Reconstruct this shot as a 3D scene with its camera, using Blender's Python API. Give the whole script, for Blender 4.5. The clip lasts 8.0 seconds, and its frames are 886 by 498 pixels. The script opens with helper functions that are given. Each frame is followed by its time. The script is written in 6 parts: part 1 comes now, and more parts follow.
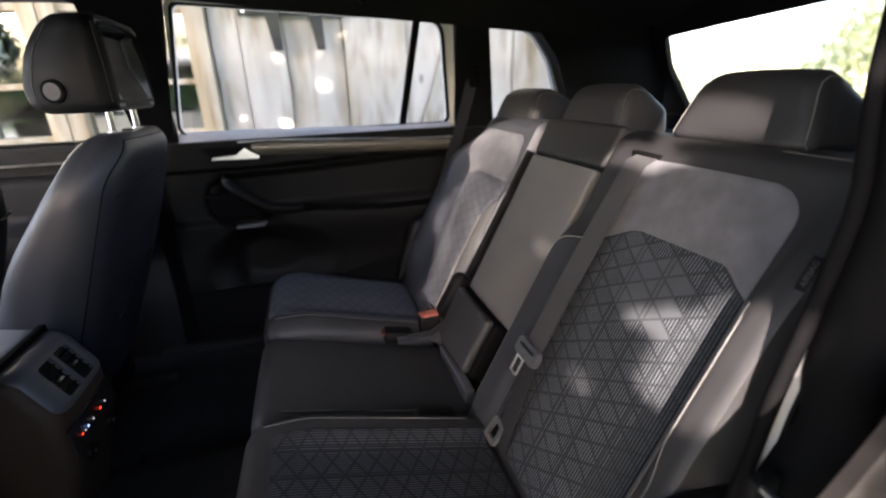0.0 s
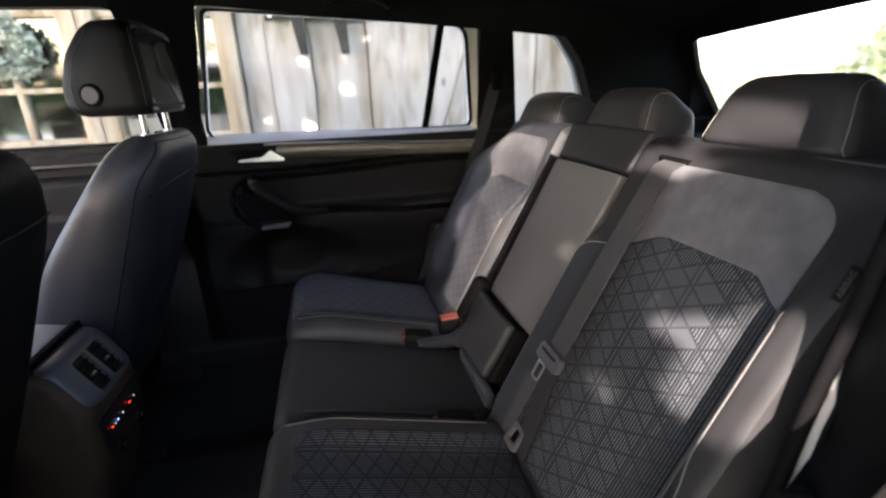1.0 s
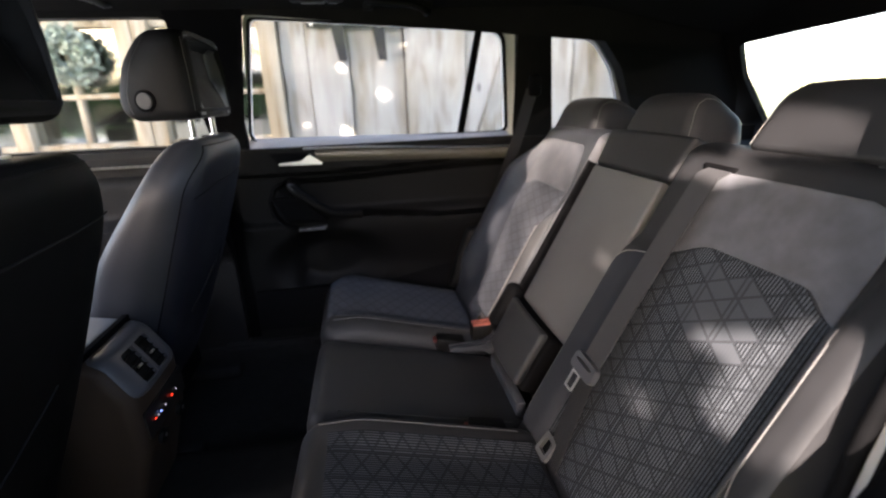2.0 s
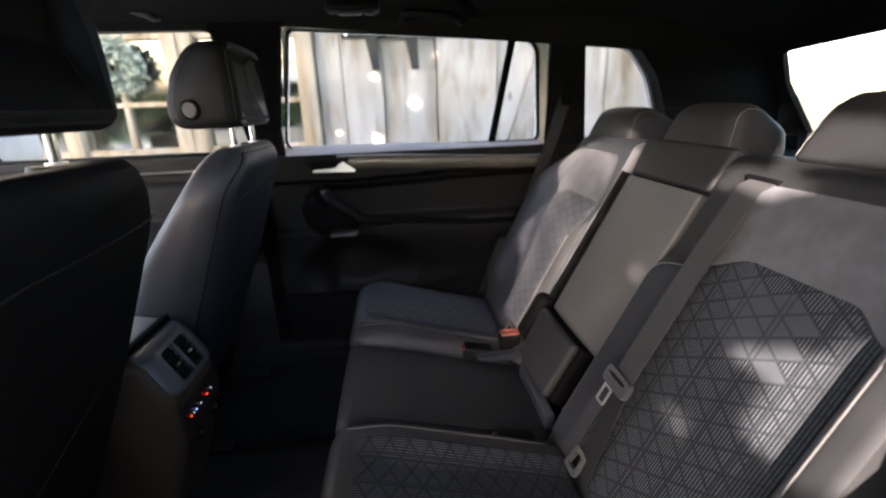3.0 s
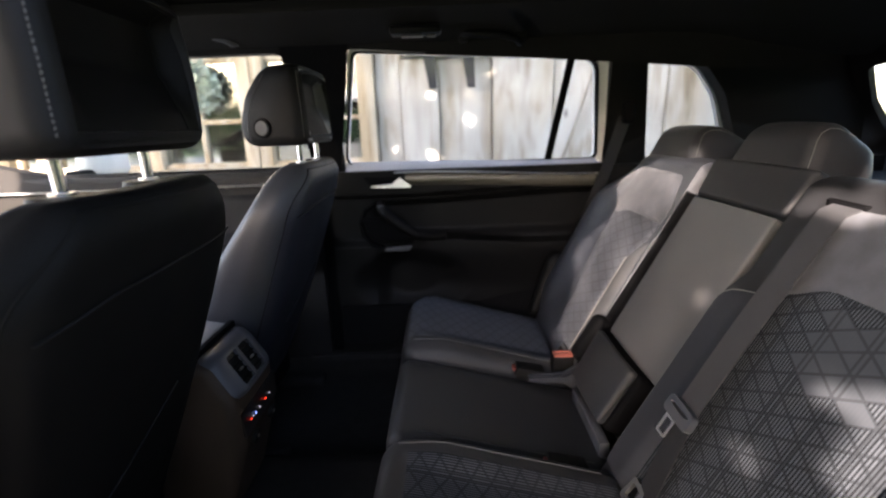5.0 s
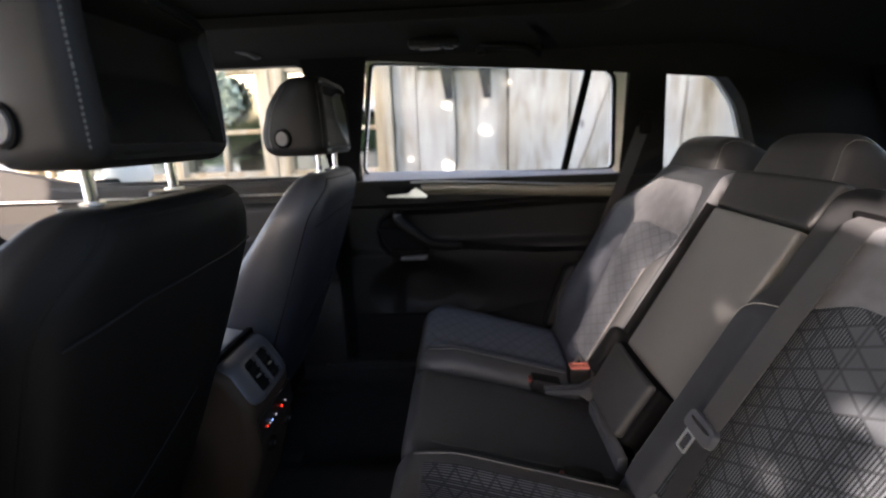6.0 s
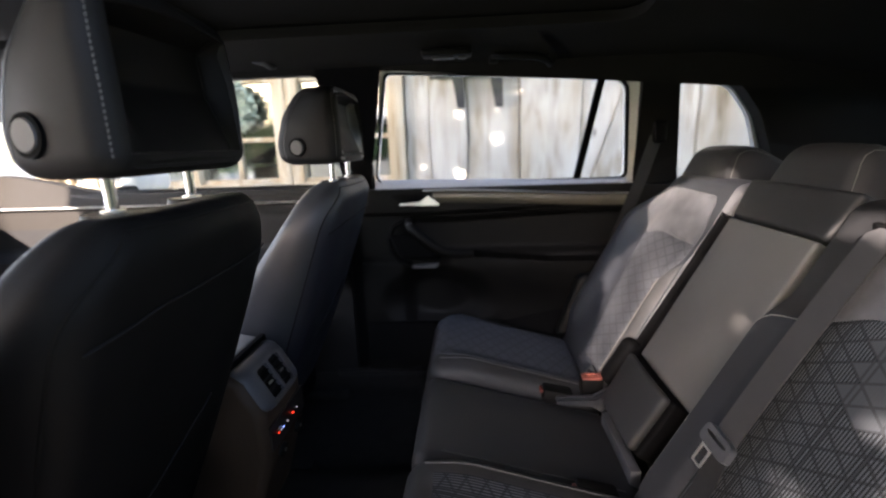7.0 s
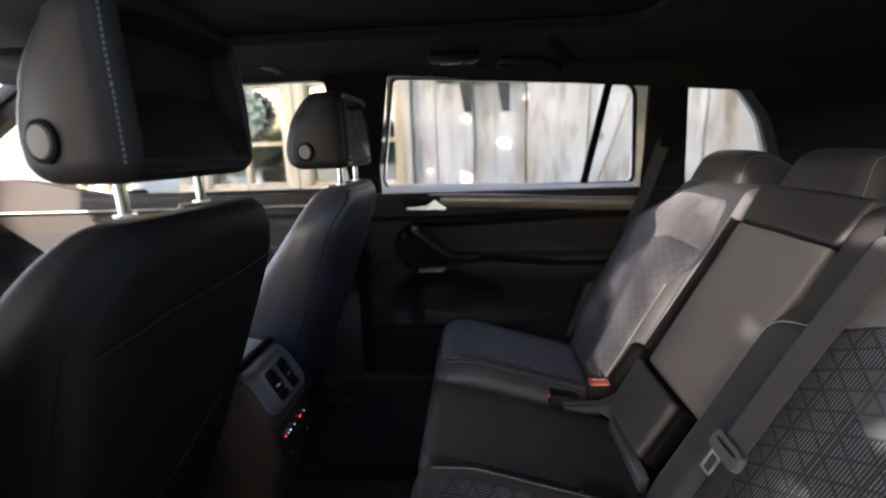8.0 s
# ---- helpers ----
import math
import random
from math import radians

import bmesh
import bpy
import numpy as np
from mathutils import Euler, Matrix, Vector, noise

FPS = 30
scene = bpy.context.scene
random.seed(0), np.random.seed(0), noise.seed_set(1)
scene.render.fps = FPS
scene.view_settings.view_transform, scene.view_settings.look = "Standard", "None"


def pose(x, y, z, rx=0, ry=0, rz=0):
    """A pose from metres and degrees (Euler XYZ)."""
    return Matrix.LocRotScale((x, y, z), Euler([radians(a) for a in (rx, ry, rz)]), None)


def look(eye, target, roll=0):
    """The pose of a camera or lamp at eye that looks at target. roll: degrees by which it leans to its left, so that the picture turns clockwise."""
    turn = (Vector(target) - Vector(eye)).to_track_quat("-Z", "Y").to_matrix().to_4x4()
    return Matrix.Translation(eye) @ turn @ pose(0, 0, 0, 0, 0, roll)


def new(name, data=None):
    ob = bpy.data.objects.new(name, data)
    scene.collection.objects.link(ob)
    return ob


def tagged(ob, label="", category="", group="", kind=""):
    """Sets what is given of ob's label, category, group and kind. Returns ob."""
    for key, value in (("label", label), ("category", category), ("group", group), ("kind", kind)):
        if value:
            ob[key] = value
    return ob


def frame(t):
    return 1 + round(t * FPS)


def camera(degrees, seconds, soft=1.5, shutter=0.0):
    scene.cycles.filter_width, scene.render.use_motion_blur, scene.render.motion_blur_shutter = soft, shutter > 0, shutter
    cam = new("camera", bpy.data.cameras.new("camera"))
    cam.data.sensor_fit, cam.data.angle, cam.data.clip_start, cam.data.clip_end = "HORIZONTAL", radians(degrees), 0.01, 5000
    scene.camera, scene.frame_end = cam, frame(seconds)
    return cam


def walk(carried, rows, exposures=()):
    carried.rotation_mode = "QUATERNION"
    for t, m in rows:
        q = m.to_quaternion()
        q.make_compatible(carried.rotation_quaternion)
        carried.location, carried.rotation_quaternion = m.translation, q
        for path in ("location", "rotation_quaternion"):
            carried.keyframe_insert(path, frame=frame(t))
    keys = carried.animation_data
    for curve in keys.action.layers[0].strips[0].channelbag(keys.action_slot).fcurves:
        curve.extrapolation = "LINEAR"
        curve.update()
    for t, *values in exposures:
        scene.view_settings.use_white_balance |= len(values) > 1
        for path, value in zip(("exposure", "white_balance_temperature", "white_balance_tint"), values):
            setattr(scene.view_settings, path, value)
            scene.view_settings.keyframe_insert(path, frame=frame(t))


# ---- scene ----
cam = camera(87.7, 8.0, soft=2.1)
cam.data.dof.use_dof, cam.data.dof.focus_distance, cam.data.dof.aperture_fstop = True, 0.78, 2.6
PATH = [
    (0, (0.045, -0.902, 1.198), (0.545, 0.918, 0.537), -2.3),
    (0.5, (0.042, -0.902, 1.2), (0.51, 0.927, 0.54), -2.3),
    (1, (0.039, -0.901, 1.2), (0.461, 0.944, 0.553), -2.3),
    (1.5, (0.036, -0.901, 1.2), (0.394, 0.962, 0.568), -2.4),
    (2, (0.032, -0.9, 1.201), (0.326, 0.978, 0.579), -2.3),
    (3.5, (0.02, -0.902, 1.205), (0.15, 1.012, 0.639), -2.2),
    (4, (0.017, -0.903, 1.207), (0.093, 1.019, 0.658), -2.2),
    (4.5, (0.013, -0.903, 1.208), (0.033, 1.024, 0.674), -2.2),
    (6, (0.005, -0.906, 1.212), (-0.079, 1.034, 0.736), -2.1),
    (6.5, (0.002, -0.906, 1.213), (-0.106, 1.037, 0.755), -2.1),
    (7, (0.002, -0.907, 1.214), (-0.127, 1.039, 0.772), -2.0),
    (7.5, (0.001, -0.908, 1.215), (-0.143, 1.04, 0.785), -2.0),
    (8, (0.0, -0.908, 1.216), (-0.155, 1.04, 0.79), -2.0),
]
walk(cam, [(t, look(eye, target, roll)) for t, eye, target, roll in PATH], [(0.0, 3.28, 6750, 23), (8.0, 3.28, 6750, 23)])

# ---- world, sun, exposure ----
SUN = Vector((-0.45, -0.80, 0.31)).normalized()
world = bpy.data.worlds.new("sky")
scene.world = world
world.use_nodes = True
wn = world.node_tree
sky = wn.nodes.new("ShaderNodeTexSky")
sky.sky_type, sky.sun_disc = "NISHITA", False
sky.sun_elevation = math.asin(SUN.z)
sky.sun_rotation = math.atan2(SUN.x, SUN.y)
wn.nodes["Background"].inputs["Strength"].default_value = 0.15
wn.links.new(sky.outputs[0], wn.nodes["Background"].inputs[0])
sun = new("sun", bpy.data.lights.new("sun", "SUN"))
sun.data.energy, sun.data.angle, sun.data.color = 4.2, radians(0.16), (1.0, 0.92, 0.8)
sun.matrix_world = look(SUN * 20, (0, 0, 0))
# added area lamp in the windscreen's opening, boosting the open sky ahead
fill_lamp = new("windscreen_fill", bpy.data.lights.new("windscreen_fill", "AREA"))
fill_lamp.data.shape, fill_lamp.data.size, fill_lamp.data.size_y = "RECTANGLE", 1.15, 0.55
fill_lamp.data.energy, fill_lamp.data.color = 1.3, (0.80, 0.90, 1.0)
fill_lamp.matrix_world = look((-1.62, 0, 1.30), (0.6, 0.1, 0.9))


# ---- materials ----
def material(name, colour, rough=0.6, metal=0.0, var=0.15, scale=6.0, grain=400.0, bump=0.1, spec=0.5, coat=0.0, sheen=0.0):
    """Principled surface with broad blotches and a fine grain that also lifts the normal."""
    m = bpy.data.materials.new(name)
    m.use_nodes = True
    nt = m.node_tree
    p = nt.nodes["Principled BSDF"]
    tc = nt.nodes.new("ShaderNodeTexCoord")
    big = nt.nodes.new("ShaderNodeTexNoise")
    big.inputs["Scale"].default_value, big.inputs["Detail"].default_value = scale, 5
    fine = nt.nodes.new("ShaderNodeTexNoise")
    fine.inputs["Scale"].default_value, fine.inputs["Detail"].default_value = grain, 3
    nt.links.new(tc.outputs["Object"], big.inputs["Vector"])
    nt.links.new(tc.outputs["Object"], fine.inputs["Vector"])
    ramp = nt.nodes.new("ShaderNodeMapRange")
    ramp.inputs["From Min"].default_value, ramp.inputs["From Max"].default_value = 0.3, 0.7
    ramp.inputs["To Min"].default_value, ramp.inputs["To Max"].default_value = 1 - var, 1 + var
    nt.links.new(big.outputs["Fac"], ramp.inputs["Value"])
    mix = nt.nodes.new("ShaderNodeVectorMath")
    mix.operation = "SCALE"
    mix.inputs[0].default_value = colour
    nt.links.new(ramp.outputs[0], mix.inputs["Scale"])
    nt.links.new(mix.outputs[0], p.inputs["Base Color"])
    rr = nt.nodes.new("ShaderNodeMapRange")
    rr.inputs["From Min"].default_value, rr.inputs["From Max"].default_value = 0.3, 0.7
    rr.inputs["To Min"].default_value, rr.inputs["To Max"].default_value = max(0, rough - 0.06), min(1, rough + 0.06)
    nt.links.new(big.outputs["Fac"], rr.inputs["Value"])
    nt.links.new(rr.outputs[0], p.inputs["Roughness"])
    p.inputs["Metallic"].default_value = metal
    p.inputs["Specular IOR Level"].default_value = spec
    p.inputs["Coat Weight"].default_value = coat
    p.inputs["Sheen Weight"].default_value = sheen
    if bump:
        b = nt.nodes.new("ShaderNodeBump")
        b.inputs["Strength"].default_value, b.inputs["Distance"].default_value = bump, 0.001
        nt.links.new(fine.outputs["Fac"], b.inputs["Height"])
        nt.links.new(b.outputs[0], p.inputs["Normal"])
    return m


def maths(nt, op, a, b=None):
    n = nt.nodes.new("ShaderNodeMath")
    n.operation = op
    for i, v in enumerate((a, b)):
        if v is None:
            continue
        if isinstance(v, (int, float)):
            n.inputs[i].default_value = v
        else:
            nt.links.new(v, n.inputs[i])
    return n.outputs[0]


def woven(name, light, dark, pitch=0.0295, ribs=1.0):
    """Upholstery cloth, ribbed or smooth, with a sewn lattice of dark lines; UV in metres."""
    m = material(name, light, 0.85, var=0.12, scale=9, grain=900, bump=0.25, spec=0.15)
    nt = m.node_tree
    p = nt.nodes["Principled BSDF"]
    tc = nt.nodes.new("ShaderNodeTexCoord")
    sep = nt.nodes.new("ShaderNodeSeparateXYZ")
    nt.links.new(tc.outputs["UV"], sep.inputs[0])
    u, v = sep.outputs[0], sep.outputs[1]

    def line(cu, cv, period, half, off=0.0):
        w = maths(nt, "ADD", maths(nt, "MULTIPLY", u, cu / period), maths(nt, "MULTIPLY", v, cv / period))
        f = maths(nt, "ABSOLUTE", maths(nt, "SUBTRACT", maths(nt, "FRACT", maths(nt, "ADD", w, 0.5)), 0.5))
        soft = nt.nodes.new("ShaderNodeMapRange")
        soft.inputs["From Min"].default_value, soft.inputs["From Max"].default_value = (half + 0.0006) / period, (half - 0.0006) / period
        nt.links.new(maths(nt, "ABSOLUTE", maths(nt, "SUBTRACT", f, off / period)), soft.inputs["Value"])
        return soft.outputs[0]

    c = math.cos(math.radians(60))
    s = math.sin(math.radians(60))
    slant = maths(nt, "MULTIPLY", maths(nt, "MAXIMUM", line(c, s, pitch, 0.0023), line(-c, s, pitch, 0.0023)), 0.46 + 0.25 * ribs)
    upright = maths(nt, "MULTIPLY", line(1, 0, pitch * 2, 0.0022, 0.0040), 0.30 + 0.42 * ribs)
    lattice = maths(nt, "MAXIMUM", slant, upright)
    # plain triangles without ribs in the upper middle, cell by cell
    cells = nt.nodes.new("ShaderNodeCombineXYZ")
    steps = []
    for k, (p1, p2) in enumerate(((c, s), (-c, s))):
        w = maths(nt, "ADD", maths(nt, "MULTIPLY", u, p1 / pitch), maths(nt, "MULTIPLY", v, p2 / pitch))
        steps.append(maths(nt, "FLOOR", maths(nt, "ADD", w, 0.0)))
        nt.links.new(steps[k], cells.inputs[k])
    patch = nt.nodes.new("ShaderNodeTexWhiteNoise")
    nt.links.new(cells.outputs[0], patch.inputs["Vector"])
    cu = maths(nt, "MULTIPLY", maths(nt, "SUBTRACT", steps[0], steps[1]), pitch / (2 * c))
    cv = maths(nt, "MULTIPLY", maths(nt, "ADD", maths(nt, "ADD", steps[0], steps[1]), 1.0), pitch / (2 * s))
    far_u = maths(nt, "POWER", maths(nt, "DIVIDE", maths(nt, "ABSOLUTE", maths(nt, "SUBTRACT", cu, 0.40)), 0.085), 2.0)
    far_v = maths(nt, "POWER", maths(nt, "DIVIDE", maths(nt, "ABSOLUTE", maths(nt, "SUBTRACT", cv, 0.352)), 0.075), 2.0)
    ribbed = maths(nt, "GREATER_THAN", maths(nt, "ADD", maths(nt, "ADD", far_u, far_v), maths(nt, "MULTIPLY", patch.outputs["Value"], 0.9)), 1.02)
    ribbed = maths(nt, "MULTIPLY", ribbed, ribs)
    wave = maths(nt, "SINE", maths(nt, "MULTIPLY", u, 2 * math.pi / 0.0048))
    rib = maths(nt, "ADD", maths(nt, "MULTIPLY", maths(nt, "ADD", maths(nt, "MULTIPLY", wave, 0.75), 0.50), maths(nt, "ADD", maths(nt, "MULTIPLY", ribbed, 0.62), 0.02)), maths(nt, "SUBTRACT", 0.16 + 0.32 * ribs, maths(nt, "MULTIPLY", ribbed, 0.22)))
    rib = maths(nt, "ADD", rib, maths(nt, "MULTIPLY", ribbed, maths(nt, "MULTIPLY", patch.outputs["Value"], 0.08)))
    band = maths(nt, "MULTIPLY", maths(nt, "GREATER_THAN", maths(nt, "SUBTRACT", u, maths(nt, "MULTIPLY", v, 0.06)), 0.473), ribs)
    fac = maths(nt, "MAXIMUM", lattice, rib)
    fac = maths(nt, "MINIMUM", maths(nt, "MAXIMUM", fac, maths(nt, "MULTIPLY", band, maths(nt, "ADD", maths(nt, "MULTIPLY", wave, 0.22), 0.74))), 1.0)
    mixer = nt.nodes.new("ShaderNodeMix")
    mixer.data_type = "RGBA"
    base = p.inputs["Base Color"].links[0].from_socket
    nt.links.new(fac, mixer.inputs["Factor"])
    mixer.clamp_factor = True
    nt.links.new(base, mixer.inputs["A"])
    mixer.inputs["B"].default_value = (*dark, 1)
    nt.links.new(mixer.outputs["Result"], p.inputs["Base Color"])
    return m


def wood(name, colour, dark, stretch=(9, 9, 0.9), rough=0.8):
    m = material(name, colour, rough, var=0.18, scale=2.5, grain=160, bump=0.4, spec=0.2)
    nt = m.node_tree
    p = nt.nodes["Principled BSDF"]
    tc = nt.nodes.new("ShaderNodeTexCoord")
    info = nt.nodes.new("ShaderNodeObjectInfo")
    mp = nt.nodes.new("ShaderNodeMapping")
    mp.inputs["Scale"].default_value = stretch
    shift = nt.nodes.new("ShaderNodeVectorMath")
    shift.operation = "ADD"
    nt.links.new(tc.outputs["Object"], shift.inputs[0])
    nt.links.new(maths(nt, "MULTIPLY", info.outputs["Random"], 37.0), shift.inputs[1])
    nt.links.new(shift.outputs[0], mp.inputs["Vector"])
    g = nt.nodes.new("ShaderNodeTexNoise")
    g.inputs["Scale"].default_value, g.inputs["Detail"].default_value, g.inputs["Distortion"].default_value = 1.6, 8, 0.6
    nt.links.new(mp.outputs[0], g.inputs["Vector"])
    r = nt.nodes.new("ShaderNodeValToRGB")
    r.color_ramp.elements[0].position, r.color_ramp.elements[0].color = 0.36, (*dark, 1)
    r.color_ramp.elements[1].position, r.color_ramp.elements[1].color = 0.6, (1, 1, 1, 1)
    nt.links.new(g.outputs["Fac"], r.inputs[0])
    mul = nt.nodes.new("ShaderNodeVectorMath")
    mul.operation = "MULTIPLY"
    base = p.inputs["Base Color"].links[0].from_socket
    nt.links.new(base, mul.inputs[0])
    nt.links.new(r.outputs[0], mul.inputs[1])
    knot = nt.nodes.new("ShaderNodeTexVoronoi")
    km = nt.nodes.new("ShaderNodeMapping")
    km.inputs["Scale"].default_value = (5.2, 5.2, 2.6)
    nt.links.new(shift.outputs[0], km.inputs["Vector"])
    nt.links.new(km.outputs[0], knot.inputs["Vector"])
    knot.inputs["Scale"].default_value = 1.0
    spot = nt.nodes.new("ShaderNodeMapRange")
    spot.inputs["From Min"].default_value, spot.inputs["From Max"].default_value = 0.05, 0.12
    spot.inputs["To Min"].default_value, spot.inputs["To Max"].default_value = 0.35, 1.0
    nt.links.new(knot.outputs["Distance"], spot.inputs["Value"])
    stain = nt.nodes.new("ShaderNodeTexNoise")
    stain.inputs["Scale"].default_value, stain.inputs["Detail"].default_value = 0.8, 4
    nt.links.new(mp.outputs[0], stain.inputs["Vector"])
    warm = nt.nodes.new("ShaderNodeValToRGB")
    warm.color_ramp.elements[0].position, warm.color_ramp.elements[0].color = 0.36, (0.92, 0.86, 0.77, 1)
    warm.color_ramp.elements[1].position, warm.color_ramp.elements[1].color = 0.52, (1, 1, 1, 1)
    nt.links.new(stain.outputs["Fac"], warm.inputs[0])
    spotted = nt.nodes.new("ShaderNodeVectorMath")
    spotted.operation = "MULTIPLY"
    nt.links.new(mul.outputs[0], spotted.inputs[0])
    nt.links.new(warm.outputs[0], spotted.inputs[1])
    mul = nt.nodes.new("ShaderNodeVectorMath")
    mul.operation = "SCALE"
    nt.links.new(spotted.outputs[0], mul.inputs[0])
    nt.links.new(spot.outputs[0], mul.inputs["Scale"])
    tone = nt.nodes.new("ShaderNodeVectorMath")
    tone.operation = "SCALE"
    nt.links.new(mul.outputs[0], tone.inputs[0])
    nt.links.new(maths(nt, "ADD", maths(nt, "MULTIPLY", info.outputs["Random"], 0.3), 0.85), tone.inputs["Scale"])
    mottle = nt.nodes.new("ShaderNodeTexNoise")
    mottle.inputs["Scale"].default_value, mottle.inputs["Detail"].default_value = 2.2, 7
    nt.links.new(mp.outputs[0], mottle.inputs["Vector"])
    specks = nt.nodes.new("ShaderNodeValToRGB")
    specks.color_ramp.elements[0].position, specks.color_ramp.elements[0].color = 0.30, (0.66, 0.61, 0.54, 1)
    specks.color_ramp.elements[1].position, specks.color_ramp.elements[1].color = 0.47, (1.02, 1.02, 1.02, 1)
    nt.links.new(mottle.outputs["Fac"], specks.inputs[0])
    worn = nt.nodes.new("ShaderNodeVectorMath")
    worn.operation = "MULTIPLY"
    nt.links.new(tone.outputs[0], worn.inputs[0])
    nt.links.new(specks.outputs[0], worn.inputs[1])
    nt.links.new(worn.outputs[0], p.inputs["Base Color"])
    return m


def pane_material(name, tint, ior=1.45):
    m = bpy.data.materials.new(name)
    m.use_nodes = True
    nt = m.node_tree
    nt.nodes.remove(nt.nodes["Principled BSDF"])
    out = nt.nodes["Material Output"]
    clear, gloss, mixer, fres = (nt.nodes.new("ShaderNode" + k) for k in ("BsdfTransparent", "BsdfGlossy", "MixShader", "LayerWeight"))
    clear.inputs["Color"].default_value = (*tint, 1)
    gloss.inputs["Roughness"].default_value = 0.0
    nt.links.new(maths(nt, "ADD", maths(nt, "MULTIPLY", maths(nt, "POWER", fres.outputs["Facing"], 5.0), 0.5), 0.02), mixer.inputs[0])
    nt.links.new(clear.outputs[0], mixer.inputs[1])
    nt.links.new(gloss.outputs[0], mixer.inputs[2])
    nt.links.new(mixer.outputs[0], out.inputs["Surface"])
    return m


def glow(name, colour, strength):
    m = bpy.data.materials.new(name)
    m.use_nodes = True
    p = m.node_tree.nodes["Principled BSDF"]
    p.inputs["Base Color"].default_value = (*colour, 1)
    p.inputs["Emission Color"].default_value = (*colour, 1)
    p.inputs["Emission Strength"].default_value = strength
    return m


